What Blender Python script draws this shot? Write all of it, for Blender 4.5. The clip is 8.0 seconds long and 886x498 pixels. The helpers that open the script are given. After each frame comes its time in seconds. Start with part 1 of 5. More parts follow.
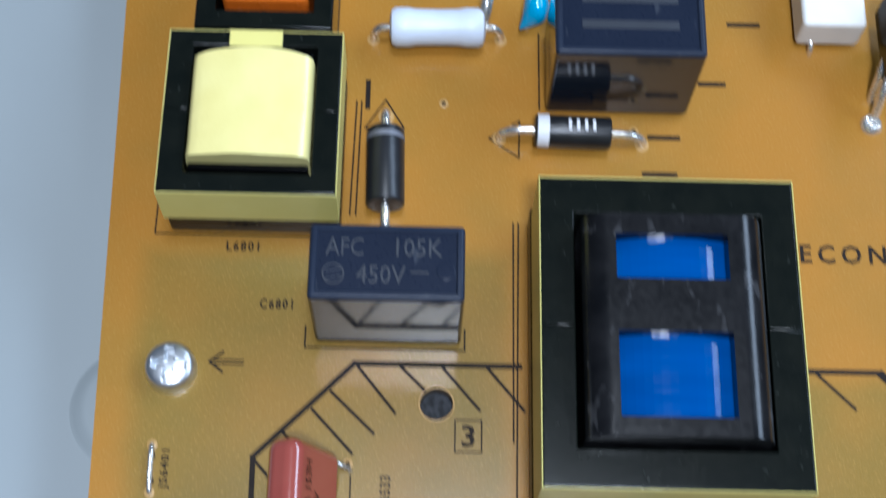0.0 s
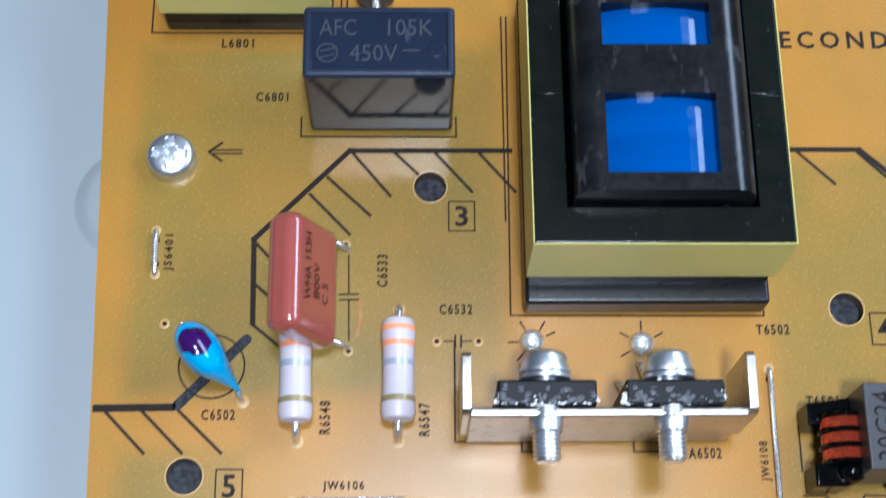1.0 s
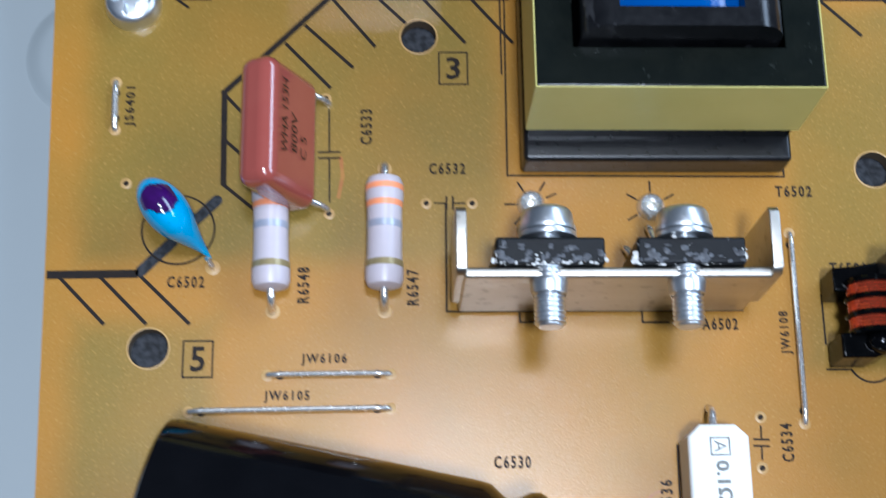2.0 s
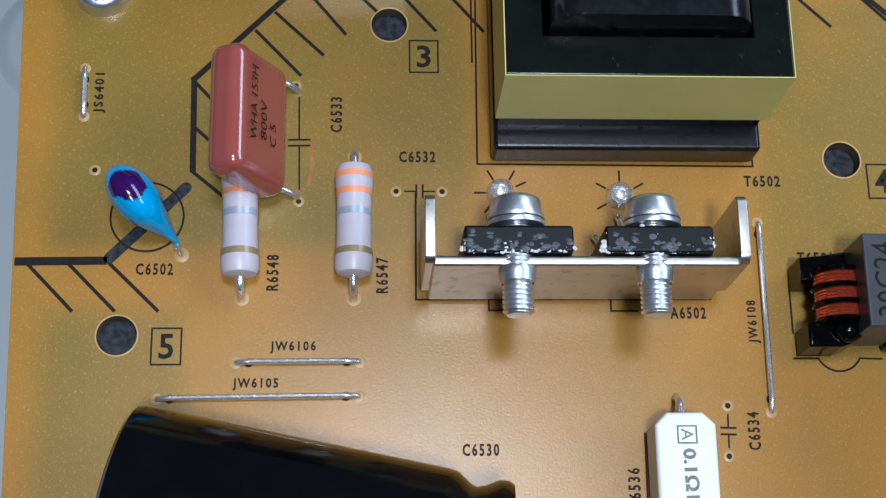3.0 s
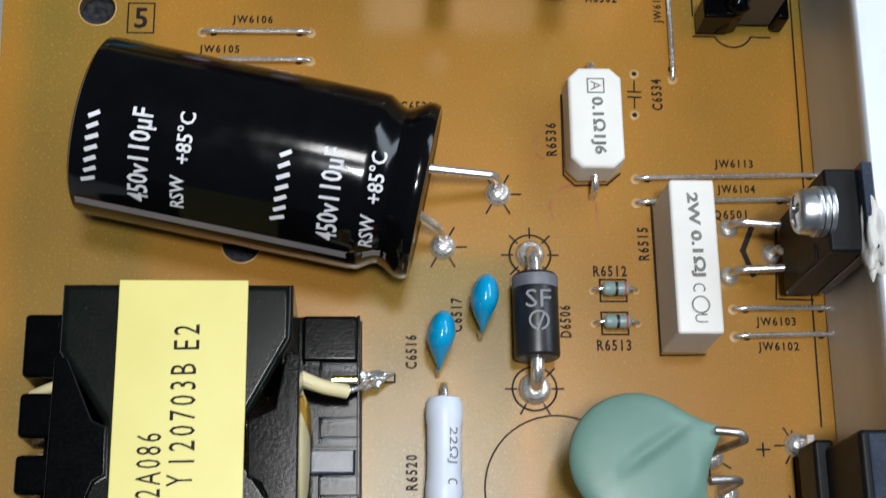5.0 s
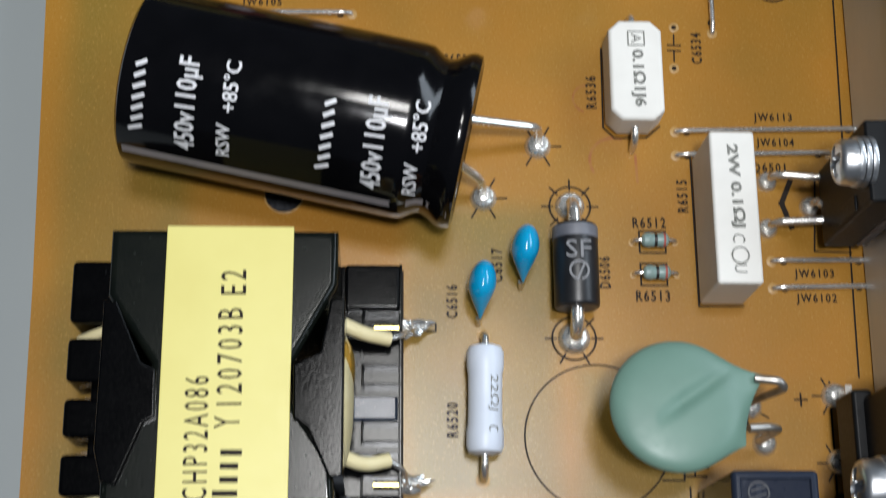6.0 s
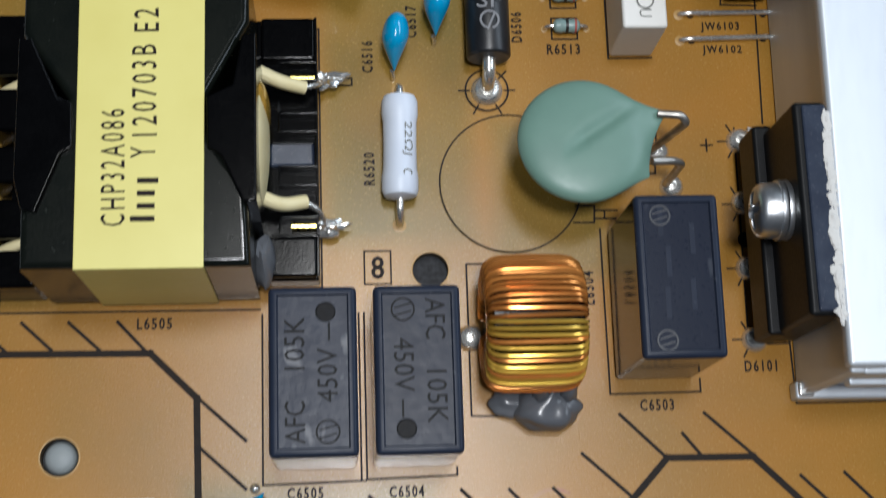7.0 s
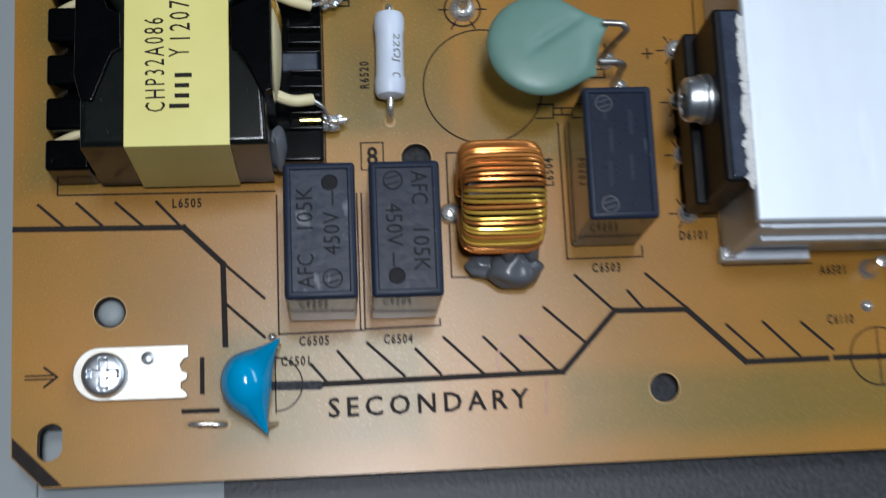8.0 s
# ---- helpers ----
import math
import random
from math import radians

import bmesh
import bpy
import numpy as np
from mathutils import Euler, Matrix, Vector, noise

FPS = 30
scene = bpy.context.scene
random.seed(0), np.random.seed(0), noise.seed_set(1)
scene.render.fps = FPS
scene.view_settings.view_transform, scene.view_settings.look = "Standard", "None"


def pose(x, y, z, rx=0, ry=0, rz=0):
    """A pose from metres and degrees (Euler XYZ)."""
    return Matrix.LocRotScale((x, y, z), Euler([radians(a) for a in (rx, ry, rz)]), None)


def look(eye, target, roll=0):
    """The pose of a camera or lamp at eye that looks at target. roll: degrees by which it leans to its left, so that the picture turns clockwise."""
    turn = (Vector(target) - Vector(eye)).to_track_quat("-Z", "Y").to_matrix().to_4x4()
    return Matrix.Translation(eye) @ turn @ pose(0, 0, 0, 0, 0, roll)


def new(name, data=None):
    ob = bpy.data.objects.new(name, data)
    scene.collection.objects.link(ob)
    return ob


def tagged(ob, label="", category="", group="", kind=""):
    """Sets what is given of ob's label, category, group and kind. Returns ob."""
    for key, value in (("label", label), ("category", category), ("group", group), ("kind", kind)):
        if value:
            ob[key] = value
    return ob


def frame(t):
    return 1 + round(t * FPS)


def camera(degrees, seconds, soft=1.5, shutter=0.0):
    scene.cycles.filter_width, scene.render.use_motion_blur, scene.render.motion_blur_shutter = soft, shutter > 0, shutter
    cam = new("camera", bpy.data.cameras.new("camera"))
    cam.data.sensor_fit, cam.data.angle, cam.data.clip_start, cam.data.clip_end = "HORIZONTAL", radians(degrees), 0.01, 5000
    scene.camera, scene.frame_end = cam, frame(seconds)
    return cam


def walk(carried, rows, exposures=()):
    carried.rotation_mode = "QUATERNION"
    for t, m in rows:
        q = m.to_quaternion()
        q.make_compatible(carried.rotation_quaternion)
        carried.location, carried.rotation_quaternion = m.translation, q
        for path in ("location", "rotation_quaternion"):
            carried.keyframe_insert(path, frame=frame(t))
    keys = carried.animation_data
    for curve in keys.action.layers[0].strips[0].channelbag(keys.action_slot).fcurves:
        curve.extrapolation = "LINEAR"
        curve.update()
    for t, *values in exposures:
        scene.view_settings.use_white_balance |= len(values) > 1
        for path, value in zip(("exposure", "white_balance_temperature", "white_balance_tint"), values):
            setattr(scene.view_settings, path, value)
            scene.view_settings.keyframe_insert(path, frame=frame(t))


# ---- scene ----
import collections
cam = camera(34.0, 8.0, soft=1.25, shutter=0.55)
# seconds, eye in millimetres, turn in degrees
PATH = [
    (0.0, -1.87, -21.49, 155.74, 22.448, -1.114, 0.918),
    (0.5, -0.52, -32.82, 153.96, 21.352, -1.182, -0.263),
    (1.0, -2.29, -39.35, 154.44, 19.922, -1.092, -0.469),
    (1.5, -4.97, -42.06, 149.68, 18.785, -1.640, -0.620),
    (2.0, -3.60, -42.86, 137.89, 17.615, -2.077, -0.733),
    (2.2, -2.21, -42.83, 137.32, 17.020, -2.428, -0.602),
    (3.5, -3.24, -43.87, 140.20, 17.318, -3.077, -1.046),
    (4.0, -2.54, -53.79, 144.56, 17.087, -3.422, -1.364),
    (4.5, -0.60, -80.62, 144.16, 20.330, -4.258, -1.025),
    (4.7, 1.62, -82.98, 146.22, 19.152, -3.916, -1.013),
    (5.8, -0.63, -83.80, 146.49, 16.688, -3.053, -0.417),
    (6.0, -0.81, -86.08, 146.88, 16.579, -2.785, -0.359),
    (6.5, 0.16, -93.63, 144.99, 12.705, -4.212, -1.112),
    (7.0, 3.91, -103.14, 147.14, 13.018, -3.883, -1.843),
    (7.5, 2.07, -111.87, 153.70, 13.057, -3.467, -1.832),
    (8.0, 3.22, -122.34, 173.35, 12.827, -3.811, -2.443),
]
walk(cam, [(t, pose(x / 1000, y / 1000, z / 1000, rx, ry, rz)) for t, x, y, z, rx, ry, rz in PATH],
     [(0.0, 0.0, 5450, 10), (0.5, 0.17, 5450, 10), (1.0, 0.3, 5380, 10), (1.5, 0.24, 5330, 10), (2.0, 0.05, 5350, 10), (3.5, -0.38, 5480, 10), (4.0, -0.46, 5850, 10), (4.5, -0.42, 6150, 10),
      (5.8, -0.45, 6450, 10), (6.5, -0.58, 6450, 10), (7.0, -0.64, 6300, 10), (7.5, -0.6, 6150, 10), (8.0, -0.80, 5950, 10)])

# ---- light: a dim bluish room, two added fixed lamps behind and above, a wide window to one side ----
world = bpy.data.worlds.new("room")
world.use_nodes = True
world.node_tree.nodes["Background"].inputs[0].default_value = (0.62, 0.78, 1.0, 1)
world.node_tree.nodes["Background"].inputs[1].default_value = 0.065
scene.world = world


def area_lamp(name, eye, target, sx, sy, watts, colour):
    data = bpy.data.lights.new(name, "AREA")
    data.shape, data.size, data.size_y, data.energy, data.color = "RECTANGLE", sx, sy, watts, colour
    ob = new(name, data)
    ob.matrix_world = look(eye, target)
    return ob


# added small lamp behind the viewer, fixed in place of a light carried along
area_lamp("work_lamp", (0.015, -0.130, 0.44), (0.01, -0.03, 0), 0.045, 0.045, 1.7, (0.97, 0.98, 1.0))
# added overhead: stands in for the main light, which moves along with the viewer
area_lamp("ceiling_lamp", (0.05, 0.08, 1.10), (0.01, -0.03, 0), 0.18, 0.18, 5.0, (1.0, 0.99, 0.96))
area_lamp("window_light", (0.56, 0.24, 0.50), (0.02, -0.02, 0), 0.85, 0.20, 4.6, (0.78, 0.89, 1.0))


# ---- materials ----
def material(name, colour, rough=0.5, metal=0.0, second=None, scale=400.0, mix=0.5, fine=3000.0, bump=0.1, bump_depth=0.00005,
             rough_var=0.08, coat=0.0, vary=0.0, stretch=(1, 1, 1), sheen=0.5, trans=0.0, specks=None, coat_rough=0.06, coat_bump=0.0, patches=()):
    m = bpy.data.materials.new(name)
    m.use_nodes = True
    nt = m.node_tree
    nodes, links = nt.nodes, nt.links
    b = nodes["Principled BSDF"]
    b.inputs["Roughness"].default_value = rough
    b.inputs["Metallic"].default_value = metal
    b.inputs["Coat Weight"].default_value = coat
    b.inputs["Specular IOR Level"].default_value = sheen
    b.inputs["Coat Roughness"].default_value = coat_rough
    b.inputs["Transmission Weight"].default_value = trans
    co = nodes.new("ShaderNodeTexCoord")
    mp = nodes.new("ShaderNodeMapping")
    mp.inputs["Scale"].default_value = stretch
    links.new(co.outputs["Object"], mp.inputs["Vector"])
    big = nodes.new("ShaderNodeTexNoise")
    big.inputs["Scale"].default_value = scale
    big.inputs["Detail"].default_value = 5
    small = nodes.new("ShaderNodeTexNoise")
    small.inputs["Scale"].default_value = fine
    small.inputs["Detail"].default_value = 3
    links.new(mp.outputs["Vector"], big.inputs["Vector"])
    links.new(mp.outputs["Vector"], small.inputs["Vector"])
    ramp = nodes.new("ShaderNodeMapRange")
    ramp.inputs["From Min"].default_value = 0.35
    ramp.inputs["From Max"].default_value = 0.65
    ramp.inputs["To Max"].default_value = mix
    links.new(big.outputs["Fac"], ramp.inputs["Value"])
    fac = ramp.outputs["Result"]
    if patches:
        # rectangles (x0, x1, y0, y1 in metres) with soft, uneven edges where the second colour shows
        union = None
        for x0, x1, y0, y1 in patches:
            off = nodes.new("ShaderNodeVectorMath")
            off.operation = "SUBTRACT"
            off.inputs[1].default_value = ((x0 + x1) / 2, (y0 + y1) / 2, 0)
            links.new(co.outputs["Object"], off.inputs[0])
            mag = nodes.new("ShaderNodeVectorMath")
            mag.operation = "ABSOLUTE"
            links.new(off.outputs["Vector"], mag.inputs[0])
            out_by = nodes.new("ShaderNodeVectorMath")
            out_by.operation = "SUBTRACT"
            out_by.inputs[1].default_value = ((x1 - x0) / 2, (y1 - y0) / 2, 0)
            links.new(mag.outputs["Vector"], out_by.inputs[0])
            sp = nodes.new("ShaderNodeSeparateXYZ")
            links.new(out_by.outputs["Vector"], sp.inputs["Vector"])
            far = nodes.new("ShaderNodeMath")
            far.operation = "MAXIMUM"
            links.new(sp.outputs["X"], far.inputs[0])
            links.new(sp.outputs["Y"], far.inputs[1])
            if union:
                least = nodes.new("ShaderNodeMath")
                least.operation = "MINIMUM"
                links.new(union, least.inputs[0])
                links.new(far.outputs["Value"], least.inputs[1])
                union = least.outputs["Value"]
            else:
                union = far.outputs["Value"]
        soft_edge = nodes.new("ShaderNodeMapRange")
        soft_edge.interpolation_type = "SMOOTHSTEP"
        soft_edge.inputs["From Min"].default_value, soft_edge.inputs["From Max"].default_value = -0.0025, 0.0015
        soft_edge.inputs["To Min"].default_value, soft_edge.inputs["To Max"].default_value = 0.62, 0.0
        links.new(union, soft_edge.inputs["Value"])
        part_of = nodes.new("ShaderNodeMath")
        part_of.operation = "MULTIPLY_ADD"
        part_of.use_clamp = True
        part_of.inputs[1].default_value = 0.42
        links.new(fac, part_of.inputs[0])
        links.new(soft_edge.outputs["Result"], part_of.inputs[2])
        fac = part_of.outputs["Value"]
    mixer = nodes.new("ShaderNodeMix")
    mixer.data_type = "RGBA"
    mixer.inputs["A"].default_value = (*colour, 1)
    mixer.inputs["B"].default_value = (*(second or tuple(c * 0.75 for c in colour)), 1)
    links.new(fac, mixer.inputs["Factor"])
    out = mixer.outputs["Result"]
    if specks:
        # dust, scuffs, grain or painted glints: colour, strength, scale, threshold, stretch
        tint, much, size, edge, way = specks
        mp2 = nodes.new("ShaderNodeMapping")
        mp2.inputs["Scale"].default_value = way
        mp2.inputs["Rotation"].default_value = (0, 0, 0.6)
        links.new(co.outputs["Object"], mp2.inputs["Vector"])
        dust = nodes.new("ShaderNodeTexNoise")
        dust.inputs["Scale"].default_value = size
        dust.inputs["Detail"].default_value = 2
        links.new(mp2.outputs["Vector"], dust.inputs["Vector"])
        cut = nodes.new("ShaderNodeMapRange")
        cut.inputs["From Min"].default_value, cut.inputs["From Max"].default_value = edge, edge + 0.08
        cut.inputs["To Max"].default_value = much
        links.new(dust.outputs["Fac"], cut.inputs["Value"])
        over = nodes.new("ShaderNodeMix")
        over.data_type = "RGBA"
        over.inputs["B"].default_value = (*tint, 1)
        links.new(cut.outputs["Result"], over.inputs["Factor"])
        links.new(out, over.inputs["A"])
        out = over.outputs["Result"]
    if vary:
        info = nodes.new("ShaderNodeObjectInfo")
        hsv = nodes.new("ShaderNodeHueSaturation")
        mr = nodes.new("ShaderNodeMapRange")
        mr.inputs["To Min"].default_value, mr.inputs["To Max"].default_value = 1 - vary, 1 + vary
        links.new(info.outputs["Random"], mr.inputs["Value"])
        links.new(mr.outputs["Result"], hsv.inputs["Value"])
        links.new(out, hsv.inputs["Color"])
        out = hsv.outputs["Color"]
    links.new(out, b.inputs["Base Color"])
    rr = nodes.new("ShaderNodeMapRange")
    rr.inputs["To Min"].default_value = max(0.02, rough - rough_var)
    rr.inputs["To Max"].default_value = min(1, rough + rough_var)
    links.new(small.outputs["Fac"], rr.inputs["Value"])
    links.new(rr.outputs["Result"], b.inputs["Roughness"])
    if bump:
        bp = nodes.new("ShaderNodeBump")
        bp.inputs["Strength"].default_value = bump
        bp.inputs["Distance"].default_value = bump_depth
        links.new(small.outputs["Fac"], bp.inputs["Height"])
        links.new(bp.outputs["Normal"], b.inputs["Normal"])
    if coat_bump:
        cb = nodes.new("ShaderNodeBump")
        cb.inputs["Strength"].default_value = coat_bump
        cb.inputs["Distance"].default_value = bump_depth
        links.new(small.outputs["Fac"], cb.inputs["Height"])
        links.new(cb.outputs["Normal"], b.inputs["Coat Normal"])
    return m


# copper behind the board; the sixth area paints a greyish highlight instead
COPPER_AND_SHEEN_AREAS = ((-0.0345, 0.0085, -0.001, 0.0425), (0.037, 0.090, -0.012, 0.0285), (-0.0345, -0.020, -0.075, -0.006), (0.002, 0.019, -0.069, -0.037), (0.030, 0.090, -0.1075, -0.0985),
                (-0.012, 0.014, -0.1075, -0.0925), (0.020, 0.033, -0.073, -0.055))
# the pale specks put the lacquer's fine sheen glints into its colour
BOARD = material("board_lacquer", (0.38, 0.170, 0.020), 0.30, second=(0.205, 0.137, 0.023), scale=60, mix=1.0, fine=5200, bump=0.32, bump_depth=0.00004, rough_var=0.12, sheen=0.30, specks=((0.50, 0.30, 0.09), 0.40, 3600, 0.60, (1, 1, 1)), coat=0.25, coat_rough=0.15, coat_bump=0.34, patches=COPPER_AND_SHEEN_AREAS)
PANEL = material("speckled_grey_panel", (0.020, 0.0215, 0.025), 0.45, second=(0.055, 0.058, 0.065), scale=1600, mix=0.8, fine=1600, bump=0.3, bump_depth=0.0002, sheen=0.3)
EDGE = material("board_core", (0.10, 0.07, 0.04), 0.8)
SILK = material("black_print", (0.008, 0.005, 0.004), 0.6, second=(0.020, 0.012, 0.006), scale=900, bump=0.05, sheen=0.2)
CHASSIS = material("painted_metal", (0.285, 0.315, 0.32), 0.55, second=(0.255, 0.285, 0.295), scale=30, fine=1500, bump=0.06)
DARK = material("dark_sheet", (0.010, 0.011, 0.013), 0.5, second=(0.045, 0.048, 0.055), scale=1600, mix=0.8, fine=1600, bump=0.3, bump_depth=0.0002, sheen=0.15)
BLACK = material("black_plastic", (0.0012, 0.0013, 0.0016), 0.13, second=(0.0025, 0.0026, 0.003), scale=500, bump=0.10, rough_var=0.06, sheen=0.16, specks=((0.03, 0.032, 0.034), 0.6, 900, 0.71, (1, 0.25, 1)))
FERRITE = material("dark_ferrite", (0.0040, 0.0056, 0.0046), 0.18, second=(0.007, 0.0085, 0.0065), scale=350, mix=0.8, fine=3500, bump=0.12, rough_var=0.06, sheen=0.25, specks=((0.03, 0.034, 0.03), 0.6, 1500, 0.69, (1, 0.6, 1)))
GREYBOX = material("grey_case", (0.0095, 0.0140, 0.028), 0.30, second=(0.014, 0.0195, 0.036), scale=150, mix=0.5, fine=2500, bump=0.16, rough_var=0.10, sheen=0.13, specks=((0.05, 0.058, 0.075), 0.6, 700, 0.68, (1, 0.3, 1)))
GREYCORE = material("grey_ferrite", (0.050, 0.052, 0.058), 0.34, second=(0.034, 0.036, 0.042), scale=500, fine=2500, bump=0.2)
SCUFFED = material("scuffed_black_plastic", (0.004, 0.0042, 0.005), 0.22, second=(0.011, 0.011, 0.012), scale=260, mix=0.9, fine=1500, bump=0.2, sheen=0.4, specks=((0.06, 0.06, 0.063), 0.5, 620, 0.62, (1, 0.5, 1)))
MOULDED = material("black_moulding", (0.0055, 0.0057, 0.0065), 0.30, second=(0.009, 0.009, 0.010), scale=200, fine=1800, bump=0.2, sheen=0.4, specks=((0.05, 0.05, 0.053), 0.5, 500, 0.64, (0.3, 1, 1)))
# paler than the case: the embossed letters' edge highlights are put into this colour
MARK = material("case_marking", (0.028, 0.033, 0.044), 0.4, bump=0.05)
TAPE = material("yellow_tape", (0.72, 0.655, 0.21), 0.36, second=(0.64, 0.565, 0.155), scale=120, fine=900, bump=0.08)
TAPE_SHINY = material("yellow_film", (0.80, 0.72, 0.30), 0.22, second=(0.70, 0.60, 0.20), scale=150, fine=700, bump=0.25, bump_depth=0.0002)
ORANGE = material("orange_tape", (0.75, 0.16, 0.01), 0.25, fine=700, bump=0.3)
BLUE = material("blue_film", (0.0015, 0.062, 0.26), 0.14, second=(0.001, 0.036, 0.17), scale=200, fine=500, stretch=(0.2, 2, 1), bump=0.2, bump_depth=0.0001)
TIN = material("tinned_wire", (0.84, 0.82, 0.78), 0.25, 0.85, fine=2500, bump=0.15)
SOLDER = material("solder", (0.82, 0.82, 0.80), 0.22, 0.8, fine=1500, bump=0.3, bump_depth=0.0001)
STEEL = material("zinc_steel", (0.74, 0.77, 0.80), 0.34, 0.95, second=(0.55, 0.57, 0.60), scale=900, fine=1800, bump=0.25, bump_depth=0.00008)
BRACKET = material("bracket_steel", (0.54, 0.515, 0.465), 0.38, 1.0, second=(0.42, 0.39, 0.34), scale=250, fine=1200, stretch=(0.3, 1, 1), bump=0.2, specks=((0.28, 0.26, 0.22), 0.6, 900, 0.60, (1, 1, 1)))
ALU = material("aluminium", (0.70, 0.75, 0.80), 0.46, 0.45, second=(0.58, 0.63, 0.69), scale=70, mix=0.8, fine=1800, stretch=(1, 0.2, 1), bump=0.14, rough_var=0.10, specks=((0.86, 0.88, 0.90), 0.5, 260, 0.62, (1, 0.15, 1)))
PASTE = material("white_paste", (0.62, 0.61, 0.58), 0.6, second=(0.6, 0.6, 0.58), scale=900, fine=900, bump=0.8, bump_depth=0.0003)
RED = material("red_epoxy", (0.30, 0.073, 0.054), 0.16, second=(0.27, 0.054, 0.042), scale=200, fine=900, bump=0.05, coat=1.0)
CYAN = material("blue_epoxy", (0.004, 0.33, 0.62), 0.16, second=(0.004, 0.26, 0.52), scale=300, fine=900, bump=0.05, coat=0.5)
PURPLE = material("purple_ink", (0.035, 0.004, 0.09), 0.14, second=(0.012, 0.002, 0.02), scale=700, fine=900, bump=0.05, coat=0.5)
GREEN = material("green_epoxy", (0.15, 0.265, 0.215), 0.42, second=(0.125, 0.225, 0.185), scale=250, fine=1500, bump=0.12)
LILAC = material("lilac_ceramic", (0.52, 0.46, 0.48), 0.38, second=(0.46, 0.41, 0.44), scale=400, fine=2000, bump=0.08)
PALE = material("pale_blue_ceramic", (0.64, 0.70, 0.80), 0.42, second=(0.58, 0.64, 0.75), scale=400, fine=2000, bump=0.08)
B_ORANGE = material("orange_band", (0.86, 0.30, 0.13), 0.4, bump=0.05)
B_SILVER = material("silver_band", (0.42, 0.44, 0.52), 0.35, 0.3, bump=0.05)
B_GOLD = material("gold_band", (0.34, 0.27, 0.13), 0.35, 0.3, bump=0.05)
B_BLACK = material("black_band", (0.02, 0.02, 0.02), 0.4, bump=0.05)
B_RED = material("red_band", (0.45, 0.12, 0.10), 0.4, bump=0.05)
TEAL = material("teal_lacquer", (0.22, 0.34, 0.33), 0.35, second=(0.30, 0.38, 0.36), scale=600, bump=0.05)
CEMENT = material("white_cement", (0.78, 0.77, 0.73), 0.6, second=(0.70, 0.69, 0.65), scale=300, fine=1800, bump=0.2)
INK = material("grey_ink", (0.10, 0.105, 0.09), 0.6, second=(0.24, 0.24, 0.22), scale=1500, mix=0.8, bump=0.05)
WHITE_INK = material("white_ink", (0.74, 0.75, 0.78), 0.5, bump=0.05)
GREY_INK = material("pale_grey_ink", (0.20, 0.205, 0.22), 0.5, bump=0.05)
STRIPE = material("pale_stripe", (0.30, 0.28, 0.29), 0.45, second=(0.22, 0.21, 0.22), scale=300, bump=0.05)
DIODE = material("diode_epoxy", (0.010, 0.011, 0.013), 0.36, second=(0.018, 0.019, 0.022), scale=500, fine=2500, bump=0.15)
D_BAND = material("diode_band", (0.11, 0.115, 0.135), 0.45, second=(0.22, 0.23, 0.26), scale=500, bump=0.1)
SLEEVE = material("black_sleeve", (0.0022, 0.0022, 0.0028), 0.12, second=(0.004, 0.004, 0.005), scale=200, fine=400, bump=0.08, bump_depth=0.0001, sheen=0.38)
COPPER = material("enamelled_copper", (0.84, 0.34, 0.08), 0.22, 0.65, second=(0.62, 0.20, 0.04), scale=300, fine=900, bump=0.05, vary=0.4)
# brighter copy of the copper; on the choke it paints the highlight
COPPER_LIGHT = material("bright_enamelled_copper", (0.92, 0.60, 0.10), 0.20, 0.6, second=(0.78, 0.42, 0.06), scale=300, fine=900, bump=0.05, vary=0.3)
REDWIRE = material("red_enamelled_wire", (0.78, 0.12, 0.05), 0.20, 0.8, bump=0.05)
GLUE = material("grey_glue", (0.12, 0.128, 0.142), 0.24, second=(0.08, 0.086, 0.10), scale=200, fine=700, bump=0.1)
CREAM = material("cream_sleeving", (0.74, 0.66, 0.40), 0.5, second=(0.66, 0.57, 0.30), scale=500, bump=0.1)
BRASS = material("brass_pin", (0.70, 0.55, 0.16), 0.28, 1.0, bump=0.05)
PAD = material("bare_pad", (0.44, 0.27, 0.09), 0.4, second=(0.38, 0.21, 0.06), scale=900, bump=0.1)
FLUX = material("red_flux_stain", (0.31, 0.098, 0.020), 0.30, second=(0.34, 0.15, 0.022), scale=700, mix=1.0, fine=2600, bump=0.16)
THERMAL = material("blue_grey_insulator", (0.02, 0.028, 0.05), 0.25, second=(0.045, 0.06, 0.09), scale=400, bump=0.15)
TARNISH = material("tarnished_wire", (0.34, 0.32, 0.29), 0.36, 0.85, second=(0.6, 0.58, 0.54), scale=600, mix=0.9, fine=2500, bump=0.2)
EPOXY = material("matt_black_epoxy", (0.005, 0.0055, 0.0065), 0.42, second=(0.008, 0.009, 0.010), scale=600, fine=2500, bump=0.2, sheen=0.2)
GREY_PASTE = material("grey_paste", (0.085, 0.09, 0.10), 0.5, second=(0.02, 0.02, 0.024), scale=1500, mix=0.9, fine=1500, bump=0.5, bump_depth=0.0001)
GREYSIDE = material("glossy_grey_case", (0.008, 0.012, 0.020), 0.11, second=(0.012, 0.016, 0.026), scale=150, fine=1200, bump=0.12, rough_var=0.05, sheen=0.75)
# scuffed top, lightened beyond its twin below to hold a lamp's sheen in colour
WORN_SHEEN = material("worn_sheen_top", (0.036, 0.043, 0.062), 0.32, second=(0.024, 0.029, 0.045), scale=260, mix=0.9, fine=1100, bump=0.5, bump_depth=0.0001, sheen=0.13, specks=((0.18, 0.185, 0.20), 0.7, 520, 0.60, (1, 0.5, 1)))
